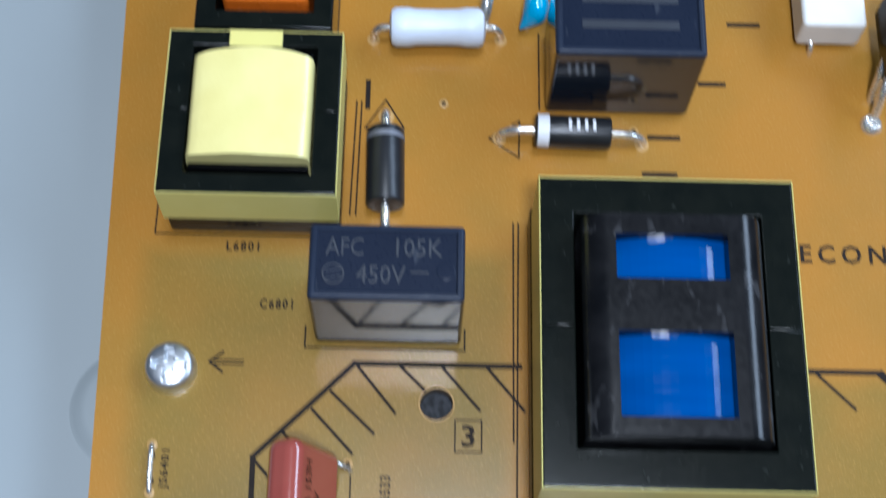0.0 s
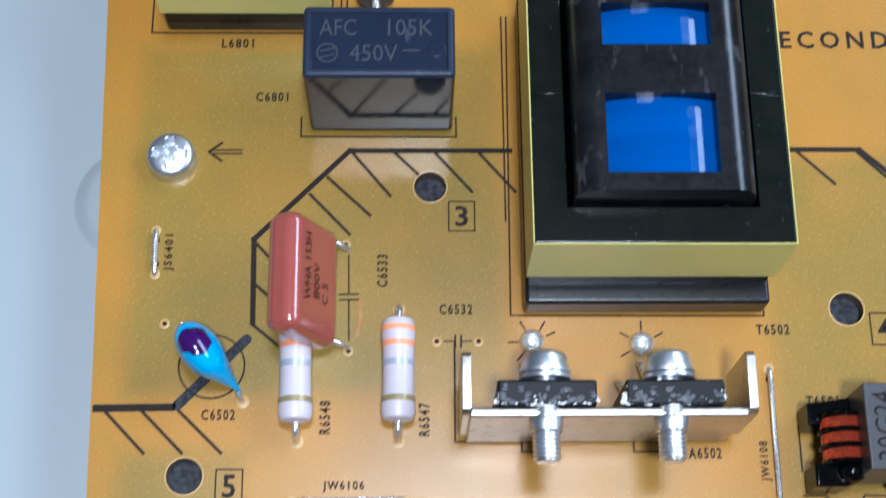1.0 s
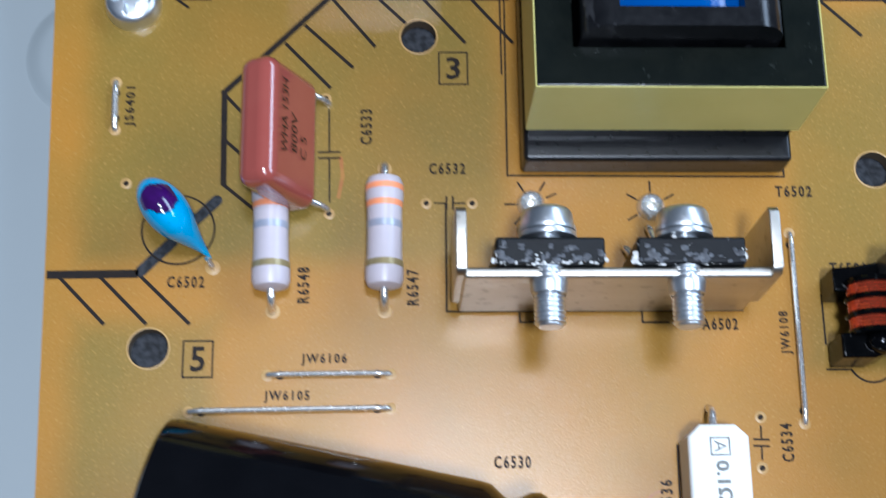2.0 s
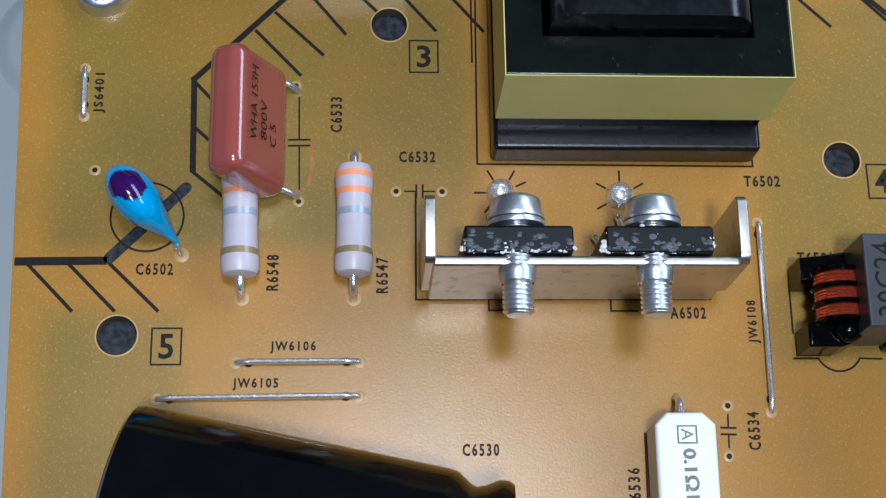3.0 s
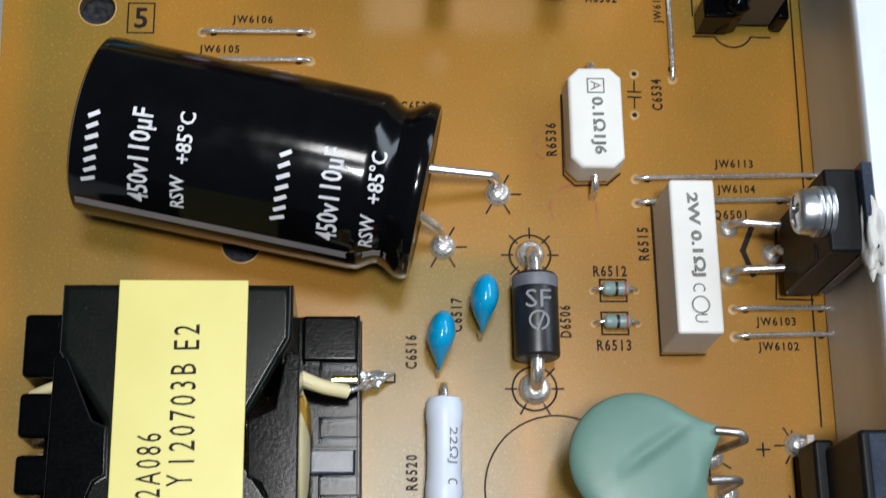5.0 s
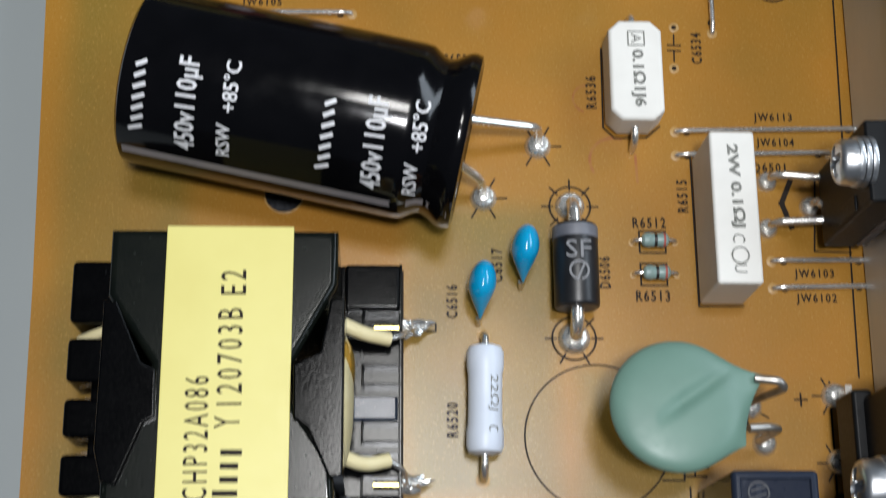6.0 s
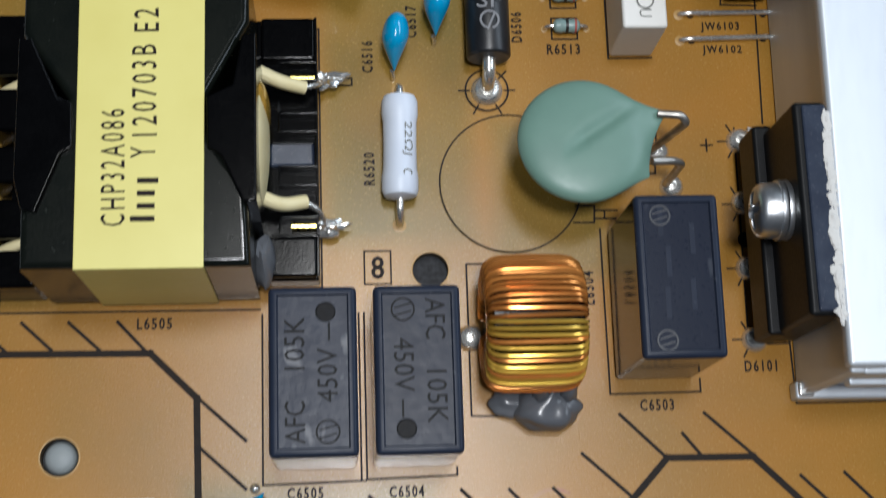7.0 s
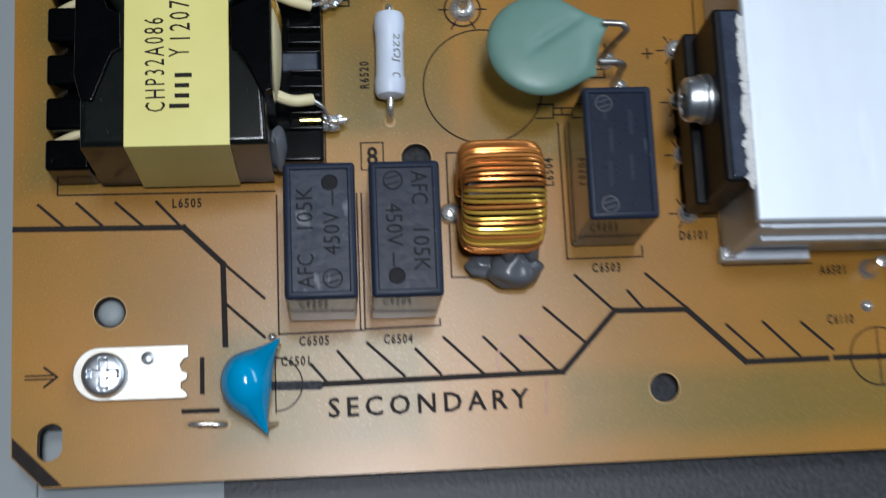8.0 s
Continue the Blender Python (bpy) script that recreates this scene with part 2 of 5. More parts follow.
WORN_DULL = material("dull_grey_top", (0.025, 0.031, 0.048), 0.32, second=(0.018, 0.0225, 0.037), scale=260, mix=0.9, fine=1100, bump=0.4, bump_depth=0.0001, sheen=0.13, specks=((0.07, 0.075, 0.09), 0.45, 500, 0.64, (1, 0.5, 1)))
RIM = material("satin_grey_rim", (0.020, 0.027, 0.046), 0.34, second=(0.013, 0.018, 0.032), scale=300, fine=1600, bump=0.2, sheen=0.13, specks=((0.08, 0.09, 0.11), 0.5, 900, 0.66, (1, 1, 1)))
DARK_MARK = material("dark_marking", (0.0015, 0.0018, 0.0025), 0.5, second=(0.004, 0.005, 0.007), scale=1500, mix=0.7, bump=0.1, sheen=0.15)


# ---- building helpers; all lengths below in millimetres ----
MM = 0.001


def thing(name, x=0, y=0, z=0, turn=0, label="", category="", group="", kind=""):
    ob = new(name)
    ob.empty_display_size = 0.002
    ob.matrix_world = pose(x * MM, y * MM, z * MM, 0, 0, turn)
    return tagged(ob, label, category, group, kind)


def level_flats(me):
    """Keep broad flat faces flat between their rounded edges."""
    polys = me.polygons
    whole = sum(p.area for p in polys)
    broad = [p.area > 0.025 * whole for p in polys]
    if not any(broad):
        return
    near = collections.defaultdict(list)
    for p in polys:
        for v in p.vertices:
            near[v].append(p.index)
    normals = [None] * len(me.loops)
    for p in polys:
        for li in p.loop_indices:
            n = p.normal.copy()
            if not broad[p.index]:
                n = Vector()
                for q in near[me.loops[li].vertex_index]:
                    if polys[q].normal.dot(p.normal) > 0.6:
                        n += polys[q].normal * polys[q].area
                n = n.normalized() if n.length else p.normal.copy()
            normals[li] = n
    me.normals_split_custom_set(normals)


def mesh_of(name, bm, mat, smooth=38):
    bmesh.ops.recalc_face_normals(bm, faces=bm.faces)
    bmesh.ops.scale(bm, vec=(MM, MM, MM), verts=bm.verts)
    me = bpy.data.meshes.new(name)
    bm.to_mesh(me)
    bm.free()
    me.materials.append(mat)
    if smooth:
        me.polygons.foreach_set("use_smooth", [True] * len(me.polygons))
        me.set_sharp_from_angle(angle=radians(smooth))
    if smooth and 6 < len(me.polygons) < 400:
        level_flats(me)
    return me


def piece(ob, name):
    """The first part of a thing whose name begins so."""
    return next(c for c in ob.children if c.name.startswith(name))


def part(name, bm, mat, parent, label="", smooth=38):
    ob = new(name, mesh_of(name, bm, mat, smooth))
    ob.parent = parent
    return tagged(ob, label)


def solo(name, bm, mat, label, category, kind="", group="", smooth=38, at=(0, 0, 0)):
    ob = new(name, mesh_of(name, bm, mat, smooth))
    ob.location = Vector(at) * MM
    return tagged(ob, label, category, group, kind)


def B():
    return bmesh.new()


def box(x0, x1, y0, y1, z0, z1, bevel=0.0, seg=2, bm=None, top=0.0):
    """A box, its edges rounded by bevel; top: how far its upper face draws in."""
    bm = bm or B()
    made = bmesh.ops.create_cube(bm, size=1)["verts"]
    for v in made:
        s = top if v.co.z > 0 else 0
        v.co = Vector((x0 + s if v.co.x < 0 else x1 - s, y0 + s if v.co.y < 0 else y1 - s, z0 if v.co.z < 0 else z1))
    if bevel:
        edges = list({e for v in made for e in v.link_edges})
        bmesh.ops.bevel(bm, geom=edges, offset=bevel, segments=seg, profile=0.5, affect="EDGES")
    return bm


def prism(poly, z0, z1, bevel=0.0, bm=None, seg=2):
    bm = bm or B()
    low = [bm.verts.new((x, y, z0)) for x, y in poly]
    high = [bm.verts.new((x, y, z1)) for x, y in poly]
    n = len(poly)
    faces = [bm.faces.new(low[::-1]), bm.faces.new(high)]
    faces += [bm.faces.new((low[i], low[(i + 1) % n], high[(i + 1) % n], high[i])) for i in range(n)]
    if bevel:
        bmesh.ops.recalc_face_normals(bm, faces=faces)
        bmesh.ops.bevel(bm, geom=list({e for f in faces[:2] for e in f.edges}), offset=bevel, segments=seg, profile=0.5, affect="EDGES")
    return bm


def lathe(profile, seg=32, m=None, bm=None):
    """Turns (radius, height) pairs round z; m places the result."""
    bm = bm or B()
    rings, made = [], []
    for r, z in profile:
        if r < 1e-6:
            ring = [bm.verts.new((0, 0, z))]
        else:
            ring = [bm.verts.new((r * math.cos(2 * math.pi * i / seg), r * math.sin(2 * math.pi * i / seg), z)) for i in range(seg)]
        rings.append(ring)
        made += ring
    for a, b in zip(rings, rings[1:]):
        for i in range(seg):
            j = (i + 1) % seg
            if len(a) == 1 and len(b) > 1:
                bm.faces.new((a[0], b[i], b[j]))
            elif len(b) == 1 and len(a) > 1:
                bm.faces.new((a[i], a[j], b[0]))
            elif len(a) > 1:
                bm.faces.new((a[i], a[j], b[j], b[i]))
    if m is not None:
        bmesh.ops.transform(bm, matrix=m, verts=made)
    return bm


def tube(points, r, seg=10, bm=None, smooth=4, closed=False):
    """A round wire through points, with its bends eased."""
    bm = bm or B()
    pts = [Vector(p) for p in points]
    if smooth and len(pts) > 2 and not closed:
        out = [pts[0]]
        for a, b, c in zip(pts, pts[1:], pts[2:]):
            cut = min((b - a).length, (c - b).length, r * 5) * 0.45
            p, q = b + (a - b).normalized() * cut, b + (c - b).normalized() * cut
            out += [(1 - s) ** 2 * p + 2 * s * (1 - s) * b + s * s * q for s in (k / smooth for k in range(smooth + 1))]
        pts = out + [pts[-1]]
    rings, side = [], None
    n = len(pts)
    for i, p in enumerate(pts):
        a = pts[i - 1] if (i or closed) else p
        b = pts[(i + 1) % n] if (i < n - 1 or closed) else p
        d = (b - a).normalized()
        side = d.orthogonal() if side is None else side - d * side.dot(d)
        side.normalize()
        up = d.cross(side)
        rings.append([bm.verts.new(p + r * (math.cos(2 * math.pi * k / seg) * side + math.sin(2 * math.pi * k / seg) * up)) for k in range(seg)])
    for a, b in zip(rings, rings[1:] + ([rings[0]] if closed else [])):
        for k in range(seg):
            bm.faces.new((a[k], a[(k + 1) % seg], b[(k + 1) % seg], b[k]))
    if not closed:
        bm.faces.new(rings[0][::-1])
        bm.faces.new(rings[-1])
    return bm


def blob(centre, radii, tails=(), seg=3, rough=0.0, bm=None):
    """A rounded lump, drawn out towards tails: (way, length, sharpness)."""
    bm = bm or B()
    made = bmesh.ops.create_icosphere(bm, subdivisions=seg, radius=1)["verts"]
    for v in made:
        n = v.co.copy()
        p = Vector((n.x * radii[0], n.y * radii[1], n.z * radii[2]))
        for way, length, sharp in tails:
            w = Vector(way).normalized()
            k = max(0.0, n.dot(w)) ** sharp
            along = p.dot(w)
            p = (p - w * along) * (1 - 0.75 * k) + w * (along + length * k)
        if rough:
            p *= 1 + rough * noise.noise(n * 1.7 + Vector(centre))
        v.co = p + Vector(centre)
    return bm


def turned(p0, p1):
    """Lays z along the way from p0 to p1."""
    d = Vector(p1) - Vector(p0)
    return Matrix.Translation(p0) @ d.to_track_quat("Z", "Y").to_matrix().to_4x4()


def text_bm(body, width, height, m, gap=1.0, bold=0.0):
    """Letters of the built-in font, fitted to width and height round the middle of m."""
    data = bpy.data.curves.new("letters", "FONT")
    data.body, data.resolution_u, data.offset, data.space_character = body, 2, bold, gap
    ob = bpy.data.objects.new("letters", data)
    me = bpy.data.meshes.new_from_object(ob)
    bm = B()
    bm.from_mesh(me)
    bpy.data.objects.remove(ob)
    bpy.data.curves.remove(data)
    bpy.data.meshes.remove(me)
    xs, ys = [v.co.x for v in bm.verts], [v.co.y for v in bm.verts]
    cx, cy, sx, sy = (min(xs) + max(xs)) / 2, (min(ys) + max(ys)) / 2, width / (max(xs) - min(xs)), height / (max(ys) - min(ys))
    for v in bm.verts:
        v.co = m @ Vector(((v.co.x - cx) * sx, (v.co.y - cy) * sy, 0))
    return bm


def letters(body, x, y, z, turn, width, height, parent, mat=None, name="printed_text", m=None, bold=0.0, gap=1.0):
    m = m if m is not None else Matrix.Translation((x, y, z)) @ Matrix.Rotation(radians(turn), 4, "Z")
    return part(name, text_bm(body, width, height, m, gap, bold), mat or SILK, parent, smooth=0)


LIFT = 0.035


def strip(points, w, z=LIFT, bm=None, closed=False):
    """A flat printed line of width w through points."""
    bm = bm or B()
    pts = [Vector((*p, 0)) for p in points]
    pairs = list(zip(pts, pts[1:] + ([pts[0]] if closed else [])))[: len(pts) if closed else len(pts) - 1]
    for k, (a, b) in enumerate(pairs):
        d = (b - a).normalized()
        s = Vector((-d.y, d.x, 0)) * w / 2
        a2, b2 = a - d * w * 0.45, b + d * w * 0.45
        bm.faces.new([bm.verts.new((p.x, p.y, z + 0.003 * k)) for p in (a2 - s, b2 - s, b2 + s, a2 + s)])
    return bm


def arc(cx, cy, r, a0=0, a1=360, n=48):
    return [(cx + r * math.cos(radians(a0 + (a1 - a0) * i / n)), cy + r * math.sin(radians(a0 + (a1 - a0) * i / n))) for i in range(n + 1)]


# ---- the chassis below the board ----
bm = box(-140, -33.5, -260, 200, -9, -7, 0.4)
solo("ground", bm, CHASSIS, "pale blue-grey painted metal chassis under the circuit board", "chassis", "structure")
bm = box(-33.5, -11, -260, -60, -9, -7.02, 0.2)
solo("chassis_strip", bm, CHASSIS, "pale blue-grey painted metal strip under the board's corner", "chassis", "structure")
bm = box(-11, 260, -260, -100, -9.6, -7.6)
solo("back_panel", bm, PANEL, "dark grey speckled panel behind the board", "panel", "structure")
bm = box(-33, 118, -103.5, 118, -2.6, -1.75)
solo("under_sheet", bm, DARK, "dark speckled insulating sheet seen through the board holes", "sheet", "structure")
bm = lathe([(0, 0.9), (5.4, 0.9), (6.2, 0.75), (6.9, 0.25), (7.6, -0.05), (9, -0.2)], 64)
solo("raised_boss", bm, CHASSIS, "round pressed boss in the painted chassis", "boss", "structure", at=(-35.2, 25.0, -7.0))

# ---- the board ----
HOLES = [(-0.3, 24.2, 1.85), (46.4, 9.4, 1.9), (-26.8, -9.2, 1.95), (-10.3, -36.4, 2.0), (13.6, -71.6, 1.85), (42.7, -101.3, 1.8), (-23.9, -90.0, 1.9)]
EDGE_LINE = [(-41.3, 120), (-38.7, 41.3), (-37.4, 2), (-36.0, -47), (-35.45, -88), (-35.2, -106.9), (-31.5, -110.6), (3, -110.35), (120, -109.2), (120, 120)]
board = thing("circuit_board", label="amber lacquered circuit board with black printed markings", category="circuit board", kind="structure")
bm = B()
loops = [EDGE_LINE] + [arc(x, y, r, 0, 360, 40)[:-1] for x, y, r in HOLES]
loops.append([(-30.75 + 1.45 * math.cos(a) + 0.25 * math.sin(a), -105.3 + 1.3 * math.sin(a) + (0.9 if math.sin(a) > 0 else -0.9)) for a in (2 * math.pi * (i + 0.5) / 40 for i in range(40))])
edges = []
for loop in loops:
    vs = [bm.verts.new((x, y, 0)) for x, y in loop]
    edges += [bm.edges.new((a, b)) for a, b in zip(vs, vs[1:] + vs[:1])]
bmesh.ops.triangle_fill(bm, use_beauty=True, edges=edges)
top = list(bm.faces)
down = bmesh.ops.extrude_face_region(bm, geom=top)
bmesh.ops.translate(bm, vec=(0, 0, -1.6), verts=[g for g in down["geom"] if isinstance(g, bmesh.types.BMVert)])
substrate = part("substrate", bm, BOARD, board, smooth=0)
substrate.data.materials.append(EDGE)
for p in substrate.data.polygons:
    if p.normal.z < 0.5:
        p.material_index = 1


def printed(points, w=0.22, closed=False, name="printed_line", z=LIFT):
    return part(name, strip(points, w, z, closed=closed), SILK, board, smooth=0)


def tick(x0, y0, x1, y1, w=0.36):
    return printed([(x0, y0), (x1, y1)], w, name="printed_hatch", z=LIFT - 0.008)


def numbered(text, x0, x1, y0, y1):
    printed([(x0, y0), (x1, y0), (x1, y1), (x0, y1)], 0.17, True, "printed_box")
    letters(text, (x0 + x1) / 2, (y0 + y1) / 2, LIFT, 0, (x1 - x0) * 0.5, (y1 - y0) * 0.7, board, bold=0.02)


numbered("3", 1.8, 4.75, 18.8, 22.4)
numbered("4", 48.9, 51.9, 5.2, 8.9)
numbered("5", -23.4, -20.55, -12.1, -8.5)
numbered("8", 6.75, 9.5, -73.0, -69.5)
# thick borders between the areas, with their hatching
printed([(-20.1, 7.9), (-20.3, 17.8), (-9.6, 28.75), (9.0, 28.75)], 0.62, name="printed_border")
for q in ((-20.1, 7.7, -17.0, 5.1), (-20.3, 12.7, -17.9, 10.5), (-20.3, 17.6, -17.3, 14.3), (-17.1, 20.5, -12.2, 15.8), (-14.1, 23.3, -9.5, 18.4),
          (-12.1, 25.4, -7.2, 20.7), (-9.3, 28.5, -4.9, 23.1), (-4.6, 28.7, -1.7, 25.8), (0.2, 28.6, 4.5, 23.6), (5.2, 28.7, 9.5, 23.6)):
    tick(*q)
printed([(37.6, 28.9), (49.9, 28.9), (57, 22.2), (57, 12)], 0.62, name="printed_border")
for q in ((38, 27, 40.6, 24.4), (42.4, 28.8, 46.6, 24.6), (49.6, 28.6, 54.5, 23.6)):
    tick(*q)
printed([(-36.7, -1.75), (-28.5, -1.65)], 0.85, name="printed_border")
for q in ((-35.7, -2.1, -31.3, -6.7), (-31.9, -1.9, -27.2, -6.7), (-27.9, -1.9, -23.0, -6.7)):
    tick(*q)
printed([(-35.3, -79.5), (-15.1, -79.75), (-10.4, -84.4), (-10.2, -94.4)], 0.7, name="printed_border")
for q in ((-32.6, -76.5, -29.6, -79.2), (-28.0, -76.4, -25.0, -79.2), (-23.3, -76.45, -20.2, -79.3), (-18.4, -76.45, -15.4, -79.7),
          (-10.3, -84.4, -5.5, -88.8), (-10.3, -89.2, -5.5, -93.6)):
    tick(*q)
printed([(1.6, -99.5), (30.4, -98.95), (37.25, -91.65), (46.2, -91.75), (53.05, -98.5), (63.2, -98.4)], 0.7, name="printed_border")
printed([(64.3, -98.35), (76, -98.4)], 0.7, name="printed_border")
for q in ((-0.05, -97.05, 1.9, -99.4), (3.2, -95.6, 6, -98.95), (6.8, -94.7, 11.1, -98.8), (12.6, -95.6, 15.5, -98.7), (16.05, -94.3, 20.6, -98.75),
          (20.9, -94.4, 25.1, -98.75), (25.4, -94.4, 29.6, -98.7), (28.5, -91, 33.3, -95.4), (32.6, -87.1, 37.05, -91.5), (39, -89.2, 40.9, -91.6),
          (41.4, -87.15, 46.2, -91.55), (51, -93.8, 55.2, -97.95), (55.6, -93.6, 59.8, -97.95), (60.4, -93.8, 64.1, -97.3)):
    tick(*q)
part("printed_corner", prism([(-35.1, -104.6), (-35.05, -106.9), (-31.5, -110.45), (-29.2, -110.4)], LIFT - 0.02, LIFT), SILK, board, smooth=0)
# capital words
letters("SECONDARY", 14.0, -102.2, LIFT, 0.9, 24.2, 2.45, board, bold=0.02, gap=1.4)
letters("SECONDARY", 51.2, 43.3, LIFT, 0, 23.0, 2.35, board, bold=0.02, gap=1.4)
letters("PRIMARY", 59.5, 12.6, LIFT, 0, 15.0, 2.5, board, bold=0.02, gap=1.4)
# part names: text, middle x and y, turn, length
NAMES = [("C6801", -18.8, 35.65, 0, 3.8), ("L6801", -23.1, 42.7, 0, 3.8), ("JS6401", -29.75, 16.2, 90, 4.4), ("C6502", -23.45, -2.5, 0, 3.65),
         ("R6548", -11.9, -2.85, 90, 3.7), ("R6547", -1.1, -3.1, 90, 3.7), ("C6533", -5.75, 14.0, 90, 3.9), ("C6532", 2.5, 9.45, 0, 3.7),
         ("JW6106", -9.75, -10.4, 0, 4.45), ("JW6105", -13.3, -14.05, 0, 4.4), ("C6530", 8.35, -20.5, 0, 3.55), ("T6502", 37.85, 7.0, 0, 3.75),
         ("JW6108", 35.8, -7.85, 90, 4.4), ("A6502", 29.3, -6.95, 0, 3.6), ("T6501", 42.6, -1.2, 0, 3.6), ("C6534", 35.0, -18.8, 90, 3.75),
         ("R6536", 23.0, -24.25, 90, 3.85), ("JW6113", 43.05, -27.05, 0, 4.3), ("JW6104", 43.1, -30.0, 0, 4.2), ("Q6501", 42.2, -32.9, 0, 3.7),
         ("R6515", 32.5, -36.2, 90, 3.7), ("JW6103", 46.25, -44.9, 0, 4.3), ("JW6102", 46.3, -47.6, 0, 4.4), ("R6512", 28.75, -39.25, 0, 3.6),
         ("R6513", 28.8, -47.35, 0, 3.65), ("C6516", 7.5, -48.1, 90, 3.6), ("C6517", 12.3, -44.1, 90, 3.7), ("D6506", 23.75, -44.8, 90, 3.5),
         ("R6520", 7.45, -60.6, 90, 3.6), ("D6101", 47.75, -82.4, 0, 3.45), ("C6503", 36.55, -86.2, 0, 3.55), ("L6504", 30.1, -73.8, 90, 3.6),
         ("C6505", 0.4, -94.2, 0, 3.6), ("C6504", 10.55, -94.3, 0, 3.5), ("L6505", -14.7, -76.7, 0, 3.55), ("C6501", -1.9, -96.6, 0, 3.4),
         ("A6501", 65.0, -87.3, 0, 3.3), ("C6110", 65.4, -93.55, 0, 3.3)]
for body, x, y, turn, length in NAMES:
    letters(body, x, y, LIFT, turn, length, 1.25, board, bold=0.03, gap=1.28)
# printed words too blurred to read, as plain bars
for x, y, w, h in ((37.1, 74.0, 3.6, 1.1), (32.7, 65.5, 2.9, 1.1), (26.5, 58.0, 3.4, 1.1), (25.8, 53.1, 3.7, 1.1), (-9.3, 63.0, 1.1, 3.5), (-12.98, -98, 1.0, 4.0), (-13.2, -102.2, 4.0, 1.0)):
    part("printed_bar", strip([(x - w / 2, y), (x + w / 2, y)], h * 0.55) if w > h else strip([(x, y - h / 2), (x, y + h / 2)], w * 0.55), SILK, board, smooth=0)
# arrows
for x0, x1, y in ((-22.1, -25.9, 28.6), (-33.7, -30.0, -97.6)):
    s = 1 if x1 > x0 else -1
    printed([(x0, y - 0.22), (x1 - s * 0.5, y - 0.22)], 0.2, name="printed_arrow")
    printed([(x0, y + 0.22), (x1 - s * 0.5, y + 0.22)], 0.2, name="printed_arrow", z=LIFT + 0.008)
    printed([(x1 - s * 1.5, y + 1.15), (x1, y), (x1 - s * 1.5, y - 1.15)], 0.28, name="printed_arrow", z=LIFT + 0.02)
# outlines round the parts
for pts, closed in (([(8.9, 46.3), (8.6, 8.7), (37.0, 8.6), (37.0, 9.6)], False), ([(8.3, 46.3), (8.3, 20)], False),
                    ([(-33.3, 60), (-33.4, 44.1), (-15.4, 44.1)], False), ([(-10.6, 62), (-10.9, 47)], False), ([(-10.0, 62), (-10.2, 47)], False),
                    ([(-15.3, 33), (-15.3, 30.55), (2.75, 30.5), (2.75, 33)], False),
                    ([(2.3, 5.7), (2.25, -5.6), (31.65, -5.55), (31.7, -4.75)], False), ([(9.45, -5.7), (9.45, -6.7), (12.0, -6.7)], False),
                    ([(21.6, -5.7), (21.6, -6.75), (24.2, -6.75)], False), ([(39.7, -4), (39.7, -9)], False), ([(39.6, -11.6), (42.0, -11.6)], False),
                    ([(46.2, -11.6), (48.4, -11.65)], False), (arc(44.1, -10.6, 2.3, 206, 334, 14), False),
                    ([(24.3, -19), (24.2, -28.4), (25.4, -29.6), (28.9, -29.5), (30.4, -28.2)], False), ([(33.6, -31.9), (33.65, -48.45), (38.4, -48.4)], False),
                    ([(47.2, -33.6), (46.5, -42.3), (50.5, -42.4)], False), ([(51.3, 1.2), (50.6, -30), (50.1, -56)], False), ([(51.3, 1.2), (53.5, 1.2)], False),
                    ([(46.9, -56.5), (46.65, -80.15), (50.9, -80.1)], False), ([(51.0, -79.6), (51.2, -86.4), (62.5, -86.4)], False),
                    ([(31.65, -67.5), (31.75, -85.0), (41.2, -84.95), (41.2, -83.6)], False),
                    ([(19.4, -71.05), (17.35, -71.05), (17.35, -86.9), (21.2, -87.0)], False), ([(-30.3, -73), (-30.3, -75.35), (-4.0, -75.45)], False),
                    ([(-30.4, -45.2), (-24.5, -45.0)], False), ([(-3.9, -44.9), (2.35, -44.9), (2.35, -73.4)], False), ([(3.6, -50.5), (5.8, -50.5), (5.8, -51.3), (3.6, -51.3)], True),
                    ([(-3.8, -76.0), (-3.8, -93.3), (6.5, -93.1)], False), ([(6.6, -76), (6.6, -93.0), (15.7, -92.8), (15.7, -92.0)], False), ([(6.05, -76), (6.05, -93.0)], False),
                    ([(-3.8, 72.9), (1.8, 72.9), (1.8, 74.1), (-3.8, 74.1)], True), ([(12.9, 58.1), (17.9, 58.1), (17.9, 59.4), (12.9, 59.4)], True),
                    ([(8.2, 58.75), (12.9, 58.75)], False), ([(17.9, 58.75), (22.9, 58.75)], False),
                    ([(-7.1, 62.3), (-9.5, 58.4), (-4.8, 58.5)], True), ([(5.4, 57.4), (9.1, 59.8), (9.0, 54.9)], True), ([(11.5, 61.5), (11.5, 72)], False),
                    ([(27.6, -42.6), (30.4, -42.6), (30.4, -40.2), (27.6, -40.2)], True), ([(27.6, -46.2), (30.4, -46.2), (30.4, -43.8), (27.6, -43.8)], True),
                    ([(28.9, -66.75), (31.1, -66.78), (31.2, -64.95), (29.2, -64.9)], False), ([(31.2, -65.45), (33.6, -65.48)], False), ([(31.1, -66.35), (33.4, -66.37)], False), ([(32.25, -65.46), (32.22, -66.36)], False), ([(36.2, -60.4), (38.0, -60.4), (38.0, -61.5), (36.2, -61.5)], True),
                    ([(43.1, -58.4), (44.4, -58.4)], False), ([(43.75, -57.75), (43.75, -59.05)], False)):
    printed(pts, 0.2, closed, "printed_outline")
printed(arc(22.4, -62.35, 7.55), 0.17, name="printed_circle")
printed(arc(-24.4, 2.9, 3.6), 0.2, name="printed_circle")
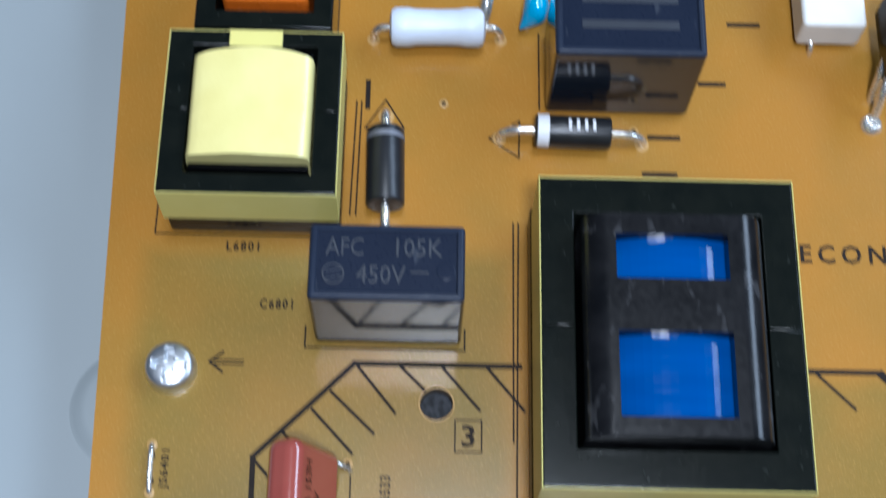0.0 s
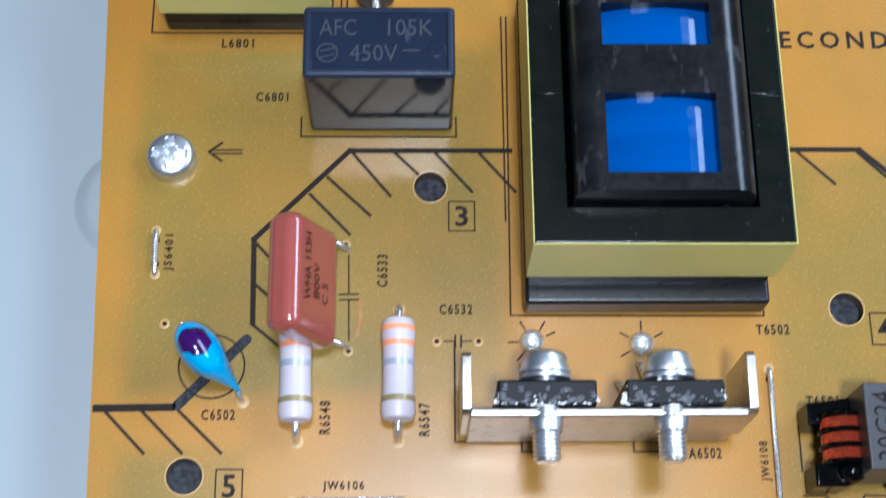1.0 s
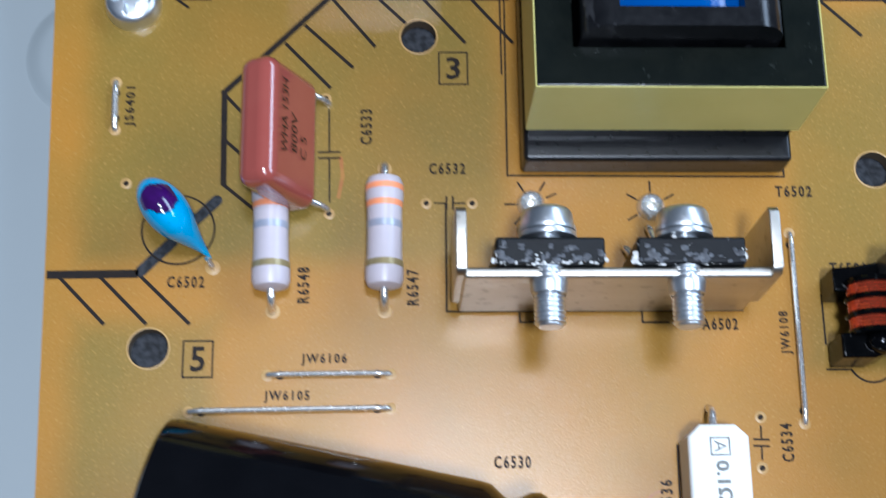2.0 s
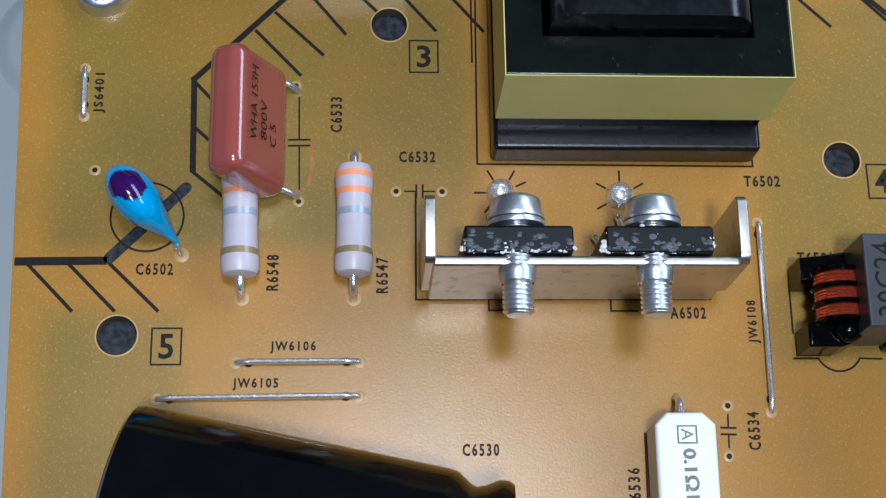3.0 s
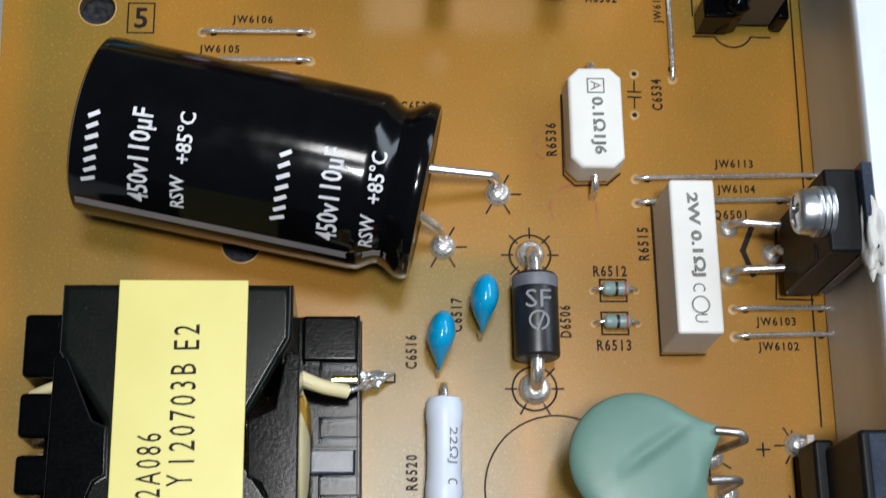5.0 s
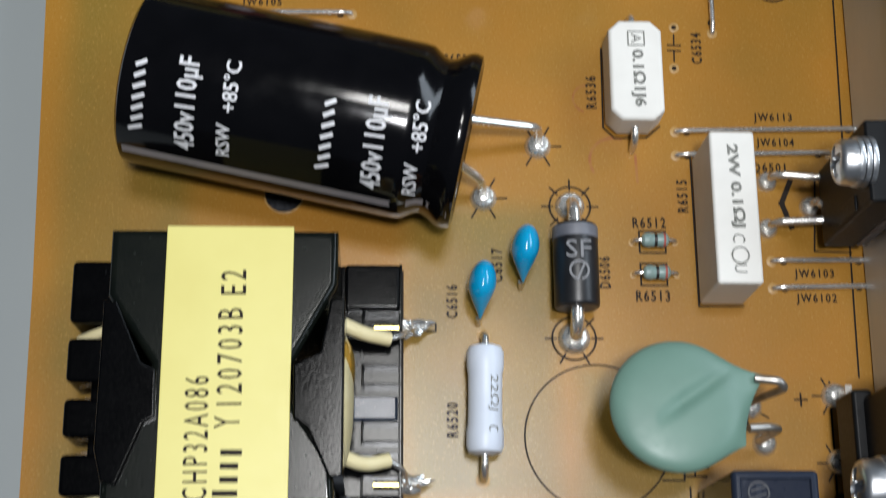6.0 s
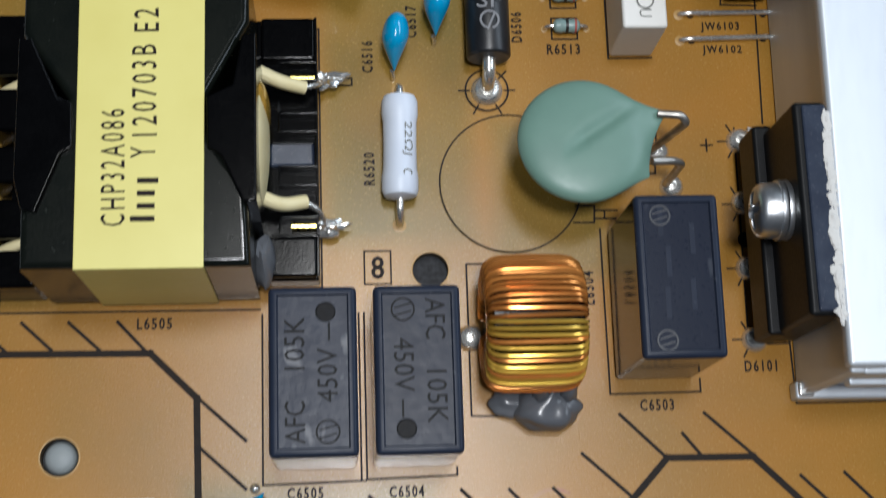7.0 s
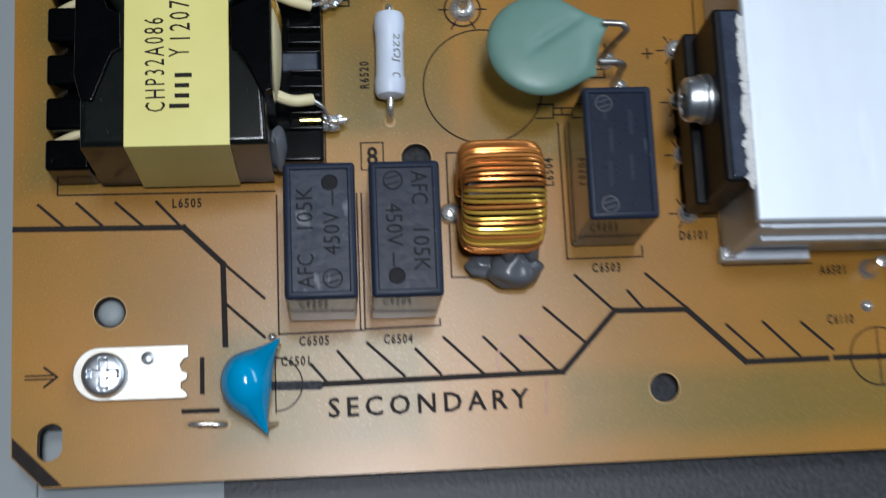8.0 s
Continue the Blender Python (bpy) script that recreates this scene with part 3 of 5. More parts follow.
printed(arc(-4.3, -99.35, 3.2, -90, 90), 0.17, name="printed_circle")
printed([(-4.3, -96.0), (-4.3, -102.8)], 0.17, name="printed_circle")
printed(arc(69.8, -98.3, 3.6, 20, 340), 0.17, name="printed_circle")
printed([(69.8, -94.7), (69.8, -101.9)], 0.17)
# capacitor signs
for x0, y0, x1, y1 in ((-9.55, 15.9, -9.4, 5.9), (32.55, -17.2, 32.45, -20.4), (1.2, 5.72, 4.2, 5.72)):
    a, b = Vector((x0, y0)), Vector((x1, y1))
    d = (b - a).normalized()
    s = Vector((-d.y, d.x)) * min(1.05, (b - a).length * 0.22)
    mid = (a + b) / 2
    printed([a, mid - d * 0.32], 0.17, name="printed_sign")
    printed([b, mid + d * 0.32], 0.17, name="printed_sign")
    printed([mid - d * 0.32 - s, mid - d * 0.32 + s], 0.2, name="printed_sign", z=LIFT + 0.008)
    printed([mid + d * 0.32 - s, mid + d * 0.32 + s], 0.2, name="printed_sign", z=LIFT + 0.008)
# slots cut in the board, seen as dark rounded bars
for x0, y0, x1, y1, w in ((-20.7, 6.0, -27.9, -1.4, 1.15), (-5.5, -99.5, 0.9, -99.6, 1.1)):
    d = (Vector((x1, y1)) - Vector((x0, y0))).normalized()
    a = math.degrees(math.atan2(d.y, d.x))
    pts = arc(x1, y1, w / 2, a - 90, a + 90, 10) + arc(x0, y0, w / 2, a + 90, a + 270, 10)
    part("slot", prism(pts, LIFT - 0.02, LIFT), DARK, board, "dark slot cut through the board", smooth=0)
# solder-free vias
for x, y in ((-29.83, 7.83), (-9.9, 17.16), (-9.45, 4.6), (0.33, 5.72), (4.98, 5.72), (32.6, -16.3), (32.4, -21.25), (-0.1, 62.0), (8.2, 58.7), (22.9, 58.8), (-9.0, 70.7)):
    part("via", lathe([(0.26, 0.02), (0.30, 0.06), (0.48, 0.06), (0.58, 0.02)], 20, Matrix.Translation((x, y, 0.0))), PAD, board, "small ringed hole")
    part("via_hole", lathe([(0, 0.03), (0.32, 0.03)], 16, Matrix.Translation((x, y, 0.0))), SILK, board)
# reddish flux stains beside the resistor, and rays round the large pads
rng = random.Random(5)
for pts, w in ((arc(25.2, -32.2, 2.6, 70, 210, 14), 0.75), ([(27.6, -31.6), (27.7, -34.6)], 0.7), (arc(22.6, -25.0, 1.6, 100, 250, 10), 0.6),
               ([(-8.3, 10.6), (-8.1, 8.6), (-8.5, 6.4)], 0.9), (arc(25.4, -97.5, 3.0, 60, 200, 12), 0.9), ([(28.3, -99.6), (28.0, -104)], 0.8)):
    part("marker_trace", strip(pts, w * 0.42, 0.012), FLUX, board, "faint reddish marker trace on the board", smooth=0)
for x, y, r in HOLES:
    part("hole_ring", lathe([(r + 0.01, 0.012), (r + 0.03, 0.025), (r + 0.13, 0.025), (r + 0.17, 0.01)], 40, Matrix.Translation((x, y, 0))), PAD, board, "pale bare ring round a hole")


def pad_rays(x, y, r0, r1, angles, ring=0.0):
    for a in angles:
        c, s = math.cos(radians(a)), math.sin(radians(a))
        printed([(x + c * r0, y + s * r0), (x + c * r1, y + s * r1)], 0.2, name="printed_ray")
    if ring:
        printed(arc(x, y, ring), 0.2, name="printed_circle", z=LIFT + 0.01)


pad_rays(11.0, 5.6, 1.7, 2.7, (25, 60, 120, 180, 230))
pad_rays(23.1, 5.3, 1.7, 2.7, (30, 90, 150, 210))
pad_rays(16.95, -30.65, 1.5, 2.5, (0, 60, 120, 240, 300))
pad_rays(10.95, -36.65, 1.5, 2.5, (0, 60, 240, 300))
pad_rays(20.25, -37.5, 1.9, 3.0, (0, 45, 90, 135, 180, 225, 315), 2.2)
pad_rays(20.25, -52.0, 1.9, 3.0, (0, 45, 180, 240, 300), 2.3)
for y in (-58, -65, -72, -79.6):
    pad_rays(47.1, y, 1.3, 2.1, (120, 180, 240))
pad_rays(38.3, -59.2, 1.4, 2.2, (90, 330))


def joint(x, y, r=1.45, h=0.9, hollow=True, group="solder joints"):
    prof = [(0, h * 1.0), (r * 0.27, h * 0.95), (r * 0.31, h * 0.5), (r * 0.5, h * 0.55), (r * 0.75, h * 0.8), (r * 0.95, h * 0.5), (r * 1.05, 0.02)] if hollow else [(0, h), (r * 0.5, h * 0.85), (r * 0.85, h * 0.4), (r, 0.02)]
    return solo("solder_joint", lathe(prof, 28), SOLDER, "shiny ring of solder on the board" if hollow else "shiny dome of solder on the board", "solder joint", group=group, at=(x, y, 0))


# ---- kinds of parts ----
def axial(name, label, category, p0, p1, length, r, zc, mat, shape="dog", bands=(), lead=0.38, off=0.0, lead_mat=None, group=""):
    """A body of the given length lying between two holes, wires bent down into the board. bands: (share of length, width, material)."""
    d = Vector(p1) - Vector(p0)
    span = d.length
    ob = thing(name, p0[0], p0[1], 0, math.degrees(math.atan2(d.y, d.x)), label, category, group)
    a, b = (span - length) / 2 + off, (span + length) / 2 + off
    along = Matrix.Translation((a, 0, zc)) @ Matrix.Rotation(radians(90), 4, "Y")
    if shape == "dog":
        prof = [(0, 0), (r * 0.55, 0.02), (r * 0.88, 0.25), (r, 0.8), (r * 1.0, length * 0.2), (r * 0.93, length * 0.27), (r * 0.91, length * 0.5),
                (r * 0.93, length * 0.73), (r, length * 0.8), (r, length - 0.8), (r * 0.88, length - 0.25), (r * 0.55, length - 0.02), (0, length)]
    else:
        prof = [(0, 0), (r * 0.9, 0), (r * 0.98, 0.15), (r, 0.3), (r, length - 0.3), (r * 0.98, length - 0.15), (r * 0.9, length), (0, length)]

    def radius(s):
        for (r0, s0), (r1, s1) in zip(prof, prof[1:]):
            if s0 <= s <= s1:
                return r0 + (r1 - r0) * (s - s0) / max(1e-6, s1 - s0)
        return r
    body = part("body", lathe(prof, 36, along), mat, ob)
    for share, w, bmat in bands:
        s = share * length
        part("band", lathe([(radius(s - w / 2) - 0.1, s - w / 2), (radius(s - w / 2) + 0.035, s - w / 2 + 0.02), (radius(s + w / 2) + 0.035, s + w / 2 - 0.02), (radius(s + w / 2) - 0.1, s + w / 2)], 36, along), bmat, body)
    lm = lead_mat or TIN
    part("lead", tube([(a + 0.1, 0, zc), (a * 0.35 + 0.1, 0, zc * 0.95), (0, 0, zc * 0.5), (0, 0, -0.3)], lead), lm, ob)
    part("lead", tube([(b - 0.1, 0, zc), (b + (span - b) * 0.65 - 0.1, 0, zc * 0.95), (span, 0, zc * 0.5), (span, 0, -0.3)], lead), lm, ob)
    part("pad", lathe([(0, 0.05), (lead * 1.3, 0.05), (lead * 1.75, 0.02)], 20), PAD, ob, "bare ring round the wire")
    part("pad", lathe([(0, 0.05), (lead * 1.3, 0.05), (lead * 1.75, 0.02)], 20, Matrix.Translation((span, 0, 0))), PAD, ob, "bare ring round the wire")
    return ob


def jumper(p0, p1, r=0.29, rise=0.5):
    d = Vector(p1) - Vector(p0)
    n = d.length
    ob = thing("jumper_wire", p0[0], p0[1], 0, math.degrees(math.atan2(d.y, d.x)), "bare tinned wire link bridging two holes in the board", "wire link", "wire links")
    part("wire", tube([(0, 0, -0.3), (0.05, 0, 0.2), (0.9, 0, rise), (n - 0.9, 0, rise), (n - 0.05, 0, 0.2), (n, 0, -0.3)], r), TIN, ob)
    for x in (0, n):
        part("pad", lathe([(0, 0.04), (0.4, 0.05), (0.58, 0.02)], 20, Matrix.Translation((x, 0, 0))), PAD, ob, "bare ring round the wire")
    for x in (1.25, n - 1.25):
        part("mark", lathe([(0, 0.07), (0.45, 0.07)], 16, Matrix.Translation((x, 0, 0))), SILK, ob, "small black printed dot")
    return ob


def box_cap(x0, x1, y0, y1, h, label, group="box capacitors", top=None):
    cx, cy = (x0 + x1) / 2, (y0 + y1) / 2
    ob = thing("box_capacitor", cx, cy, 0, 0, label, "capacitor", group)
    w, d = (x1 - x0) / 2, (y1 - y0) / 2
    bm = box(-w, w, -d, d, 0.5, h, 0.5, 3)
    topf = max(bm.faces, key=lambda f: (f.calc_center_median().z, f.calc_area()))
    bmesh.ops.inset_region(bm, faces=[topf], thickness=0.35, depth=0.0)
    bmesh.ops.inset_region(bm, faces=[topf], thickness=0.2, depth=-0.22)
    case = part("case", bm, GREYSIDE, ob)
    case.data.materials.append(RIM)
    for p in case.data.polygons:
        if p.normal.z > 0.25 or (p.center.z > (h - 0.6) * MM and p.area < 4e-6):
            p.material_index = 1
    part("top_panel", box(-w + 0.58, w - 0.58, -d + 0.58, d - 0.58, h - 0.5, h - 0.212, 0.02, 1), top or GREYBOX, case)
    for sx in (-1, 1):
        part("foot", box(sx * (w - 1.2) - 0.8, sx * (w - 1.2) + 0.8, -d + 0.4, d - 0.4, 0.02, 0.6, 0.1), GREYBOX, ob)
    return piece(case, "top_panel")


def ring_sign(ob, x, y, r, z, ink=None):
    part("round_mark", strip(arc(x, y, r, 0, 360, 28), 0.16, z), ink or MARK, ob, smooth=0)
    for k in (-0.35, 0.35):
        part("round_mark", strip([(x - r * 0.7, y + k * r - 0.2), (x + r * 0.7, y + k * r + 0.2)], 0.14, z + 0.004), ink or MARK, ob, smooth=0)


def pan_head(r, h, n=44):
    """A domed cross-slot screw head, its top at z = h."""
    bm = B()
    bmesh.ops.create_grid(bm, x_segments=n, y_segments=n, size=1)
    for v in bm.verts:
        x, y = v.co.x, v.co.y
        q = max(abs(x), abs(y))
        l = math.hypot(x, y)
        s = q / l if l else 1
        px, py = x * s, y * s
        rr = math.hypot(px, py)
        z = h * (1 - 0.16 * rr ** 2 - 0.16 * rr ** 6 - 0.2 * rr ** 16 - 0.48 * rr ** 50)
        a, b = abs(px), abs(py)
        arm = min(a, b) / 0.15, max(a, b) / 0.62
        k = max(0, min(1, (1.25 - arm[0]) * 3)) * max(0, min(1, (1.1 - arm[1]) * 5))
        v.co = Vector((px * r, py * r, z - k * h * 0.42))
    rim = [e for e in bm.edges if len(e.link_faces) == 1]
    skirt = bmesh.ops.extrude_edge_only(bm, edges=rim)
    bmesh.ops.translate(bm, vec=(0, 0, -0.25), verts=[g for g in skirt["geom"] if isinstance(g, bmesh.types.BMVert)])
    return bm


def placed(bm, m):
    bmesh.ops.transform(bm, matrix=m, verts=bm.verts)
    return bm


def screw(name, m, r, h, shank, label, washers=1, shank_r=1.45, group="screws"):
    """m: the seat of the head, its way out along z."""
    ob = thing(name, label=label, category="screw", group=group)
    t = m.to_translation()
    ob.matrix_world = Matrix.Translation(t * MM)
    m = Matrix.Translation(-t) @ m
    z = 0.0
    for k in range(washers):
        part("washer", placed(lathe([(shank_r, z), (r * 1.06, z), (r * 1.08, z + 0.12), (r * 1.06, z + 0.5), (shank_r, z + 0.5)], 36), m), STEEL, ob)
        z += 0.62
    part("head", placed(pan_head(r, h), m @ Matrix.Translation((0, 0, z))), STEEL, ob, smooth=50)
    if shank:
        prof, s = [(0, 0.4)], 0.4
        while s > -shank:
            prof += [(shank_r, s), (shank_r, s - 0.1), (shank_r * 0.84, s - 0.24), (shank_r * 0.84, s - 0.32)]
            s -= 0.46
        prof += [(shank_r * 0.75, s), (0, s)]
        part("thread", placed(lathe(prof, 28), m), STEEL, ob, smooth=25)
    return ob


def core_transformer(x, y, w, d, base, side, h, win, label, tape=None, toe=2.3):
    """A ferrite core in the shape of an upright ring lying flat, wrapped in tape, on a black foot. Returns the thing."""
    ob = thing("transformer", x, y, 0, 0, label, "transformer")
    part("foot", box(-w / 2 - 0.1, w / 2 + 0.1, -d / 2 - toe, d / 2 + toe, 0.4, base * 0.64, 0.5, 3), MOULDED, ob, "dark moulded foot")
    part("neck", box(-w / 2 + 0.3, w / 2 - 0.3, -d / 2 + 0.2, d / 2 - 0.2, base * 0.5, base + 0.2), BLACK, ob)
    x0, x1, y0, y1 = win
    o = [(-w / 2, -d / 2), (w / 2, -d / 2), (w / 2, 0), (x1, 0), (x1, y0), (x0, y0), (x0, 0), (-w / 2, 0)]
    part("core_half", prism(o, base, h, 0.18), FERRITE, ob)
    o = [(-w / 2, 0.05), (x0, 0.05), (x0, y1), (x1, y1), (x1, 0.05), (w / 2, 0.05), (w / 2, d / 2), (-w / 2, d / 2)]
    part("core_half", prism(o, base, h - 0.08, 0.18), FERRITE, ob)
    t = 0.14
    for x0b, x1b, y0b, y1b in ((-w / 2 - t, w / 2 + t, -d / 2 - t, -d / 2), (-w / 2 - t, w / 2 + t, d / 2, d / 2 + t), (-w / 2 - t, -w / 2, -d / 2, d / 2), (w / 2, w / 2 + t, -d / 2, d / 2)):
        part("tape", box(x0b, x1b, y0b, y1b, base + 0.1, h - 0.1 + side, 0.05, 1), tape or TAPE, ob, "tape wound round the core")
    part("inner_floor", box(x0, x1, y0, y1, base, base + 1.5), BLACK, ob)
    return ob


# ---- upper area: coils, box capacitors, diodes ----
t1 = core_transformer(23.4, 27.75, 26.7, 33.3, 6.6, 0.1, 17.0, (-9.85, 9.85, -12.7, 12.6), "large ferrite transformer wrapped in yellow tape with blue winding showing")
bm = B()
W, D0, D1 = 9.3, -12.3, 11.1
# rounded black bobbin, ribs round two openings
prof = [(-W, 11.0)] + [(-W + 2.7 - 2.7 * math.cos(a), 17.9 + 2.7 * math.sin(a)) for a in (math.pi / 2 * i / 8 for i in range(9))]
prof += [(-x, z) for x, z in prof[::-1]]


def bobbin_slice(y0, y1, only=None):
    b = B()
    rows = []
    for yy in (y0, y1):
        rows.append([b.verts.new((x, yy, z)) for x, z in prof])
    b.faces.new(rows[0])
    b.faces.new(rows[1][::-1])
    n = len(prof)
    for i in range(n):
        b.faces.new((rows[0][i], rows[0][(i + 1) % n], rows[1][(i + 1) % n], rows[1][i]))
    return b


for y0, y1, nm in ((D0, -10.4, "bobbin_rib"), (-1.55, 4.0, "bobbin_rib"), (8.9, D1, "bobbin_rib")):
    part(nm, bobbin_slice(y0, y1), SCUFFED, t1)
for xa, xb in ((-W, -6.0), (5.4, W)):
    for y0, y1 in ((-10.4, -1.55), (4.0, 8.9)):
        b = bobbin_slice(y0, y1)
        cut = bmesh.ops.bisect_plane(b, geom=list(b.verts) + list(b.edges) + list(b.faces), plane_co=(xb if xa < -W + 1 else xa, 0, 0), plane_no=(1, 0, 0), clear_outer=xa < -W + 1, clear_inner=xa > 0)
        bmesh.ops.holes_fill(b, edges=b.edges)
        part("bobbin_side", b, SCUFFED, t1)
wind = B()
pw = [(-6.9, 13.5), (-6.9, 17.2)] + [(-6.9 + 13.8 * i / 16, 17.6 + 1.9 * math.sin(math.pi * i / 16) ** 0.6) for i in range(1, 16)] + [(6.9, 17.2), (6.9, 13.5)]
r0 = [wind.verts.new((x, -11.0, z)) for x, z in pw]
r1 = [wind.verts.new((x, 9.5, z)) for x, z in pw]
for i in range(len(pw) - 1):
    wind.faces.new((r0[i], r0[i + 1], r1[i + 1], r1[i]))
wind.faces.new(r0)
wind.faces.new(r1)
part("winding", wind, BLUE, t1, "glossy blue film over the winding")

l1 = core_transformer(-21.6, 53.9, 19.5, 20.2, 5.4, -0.05, 12.6, (-7.0, 7.0, -7.8, 8.2), "small ferrite coil wrapped in yellow tape with a yellow film winding", toe=-0.4)
wind = B()
pw = [(-6.75, 6), (-6.8, 12.0)] + [(-6.8 * math.cos(math.pi * i / 14), 12.4 + 2.0 * math.sin(math.pi * i / 14) ** 0.5) for i in range(1, 14)] + [(6.8, 12.0), (6.75, 6)]
rows = []
for k in range(7):
    yy = -6.3 + 12.4 * k / 6
    rows.append([wind.verts.new((x, yy + (0.9 * (1 - (x / 6.8) ** 2) if k == 6 else 0), z + 0.25 * noise.noise(Vector((x * 0.3, yy * 0.4, 0))))) for x, z in pw])
for a, b in zip(rows, rows[1:]):
    for i in range(len(pw) - 1):
        wind.faces.new((a[i], a[i + 1], b[i + 1], b[i]))
wind.faces.new(rows[0])
wind.faces.new(rows[-1][::-1])
part("winding", wind, TAPE_SHINY, l1, "glossy yellow film over the winding")
part("bobbin_rib", box(-6.6, 6.6, -7.2, -6.4, 5, 12.2, 0.2), BLACK, l1)
part("bobbin_rib", box(-6.6, 6.6, 6.5, 7.4, 5, 12.5, 0.2), BLACK, l1)
part("tape_flap", box(-3.0, 3.0, 8.0, 10.1, 12.6, 12.85, 0.08), TAPE, l1, "short strip of yellow tape")

l2 = core_transformer(-21.0, 73.0, 15.5, 16.5, 3.8, 0.0, 12.2, (-5.6, 5.6, -6.0, 6.0), "ferrite coil with glossy orange tape", BLACK, 0.2)
part("winding", box(-5.0, 5.0, -5.2, 5.6, 4, 13.4, 0.8, 3), ORANGE, l2, "glossy orange tape over the winding")

cap = box_cap(-14.15, 2.3, 31.0, 39.55, 14.7, "grey box film capacitor with raised rim, marked AFC 105K 450V")
Z = 14.53
letters("AFC", -4.5, 1.7, Z, 0, 4.0, 2.0, cap, MARK, "marking")
letters("105K", 3.4, 1.7, Z, 0, 4.9, 2.0, cap, MARK, "marking")
letters("450V", -0.6, -1.4, Z, 0, 5.2, 2.0, cap, MARK, "marking")
ring_sign(cap, -5.6, -1.4, 1.1, Z)
part("marking", strip([(2.6, -1.1), (4.3, -1.1)], 0.2, Z), MARK, cap, smooth=0)
part("round_mark", lathe([(0, 0.06), (0.85, 0.06), (1.0, 0)], 24, Matrix.Translation((6.2, -0.9, Z))), GREYBOX, cap)

cap = box_cap(12.2, 29.3, 60.9, 72.0, 14.7, "grey box film capacitor beside a diode")
for y in (1.8, -1.6):
    part("marking_bar", strip([(-5, y), (5, y)], 1.1, Z), MARK, cap, smooth=0)

axial("diode", "black axial diode with a grey cathode band", "diode", (-7.0, 60.0), (-6.6, 43.6), 9.7, 2.25, 3.0, DIODE, "cyl", [(0.09, 1.5, D_BAND)], 0.55)
d2 = axial("diode", "black axial diode with a white band and white print", "diode", (6.6, 57.4), (23.8, 57.0), 9.0, 1.95, 2.6, DIODE, "cyl", [(0.11, 1.4, WHITE_INK)], 0.5)
for k in range(4):
    part("print_bar", box(8.0 + 0.95 * k, 8.35 + 0.95 * k, -0.7, 0.7, 4.45, 4.58), WHITE_INK, piece(d2, "body"), smooth=0)
axial("resistor", "pale ceramic power resistor", "resistor", (-8.9, 70.7), (6.8, 71.0), 11.6, 2.4, 3.0, PALE, "dog", (), 0.45)
solo("lead_end", tube([(4.2, 71.2, 0), (4.6, 71.8, 4.5), (5.4, 76, 6.5)], 0.75), TIN, "thick tinned wire end standing on the board", "wire")
dsc = thing("disc_capacitor", 11.0, 74.0, 0, 0, "small blue epoxy disc capacitor", "capacitor")
part("body", blob((0, 0, 3.2), (1.6, 2.4, 2.4), (((-0.6, -0.6, -0.5), 1.4, 3),)), CYAN, dsc)
part("lead", tube([(-0.9, -1.2, 1.5), (-1.0, -1.3, -0.3)], 0.3), TIN, dsc)
rl = thing("cement_resistor", 47.0, 76.0, 0, 0, "pale cement block standing on the board", "resistor")
part("body", box(-3.9, 3.9, -5, 5, 0.6, 5.5, 0.6, 3), CEMENT, rl)
part("lead", tube([(-2, -4.6, 1.5), (-2, -5.6, 1), (-2, -6.0, -0.3)], 0.35), TIN, rl)
tr = thing("power_transistor", 53.6, 66.0, 0, 0, "black power transistor with bright leads", "transistor")
part("body", box(-1.2, 3.5, -2.0, 8, 3.5, 9, 0.4), BLACK, tr)
for k in (-1.2, 1.5):
    part("lead", tube([(-0.4, k, 5), (-1.2, k - 1.8, 4), (-1.5, k - 3.6, 0.4), (-1.5, k - 3.8, -0.3)], 0.55), TIN, tr)
joint(51.8, 60.4, 1.3)

screw("board_screw", Matrix.Translation((-30.05, 27.6, 0.05)), 2.9, 2.3, 0, "bright zinc pan-head screw holding the board", 0)
jumper((-31.4, 18.9), (-31.25, 13.6), 0.32)

# ---- around the bracket ----
blu = thing("disc_capacitor", -24.6, 3.2, 0, 0, "bright blue epoxy disc capacitor with a purple ink blot", "capacitor")


def lens(scale=1.0):
    b = blob((0, 0, 0), (2.15 * scale, 3.6 * scale, 3.5 * scale), (((0, -0.75, -0.66), 3.6, 4), ((0, 0.7, -0.7), 1.2, 4)), 5)
    return placed(b, Matrix.Translation((-0.45, 0.4, 4.3)) @ Matrix.Rotation(radians(36), 4, "Z") @ Matrix.Rotation(radians(-14), 4, "Y"))


part("body", lens(), CYAN, blu)
b = lens(1.012)
keep = [f for f in b.faces if (lambda c: (c - Vector((-0.3, 0.85, 8.1))).length + 0.9 * noise.noise(c * 0.7) < 2.2)(f.calc_center_median())]
bmesh.ops.delete(b, geom=[f for f in b.faces if f not in set(keep)], context="FACES")
part("ink_blot", b, PURPLE, blu, "dark purple ink blot")
part("lead", tube([(3.3, -3.6, 1.2), (3.7, -4.2, 0.3), (3.75, -4.25, -0.3)], 0.32), TIN, blu)
part("lead", tube([(-2.9, 4.0, 1.6), (-3.1, 4.3, -0.3)], 0.32), TIN, blu)
part("pad", lathe([(0, 0.05), (0.5, 0.07), (0.75, 0.02)], 20, Matrix.Translation((3.75, -4.25, 0))), PAD, blu)

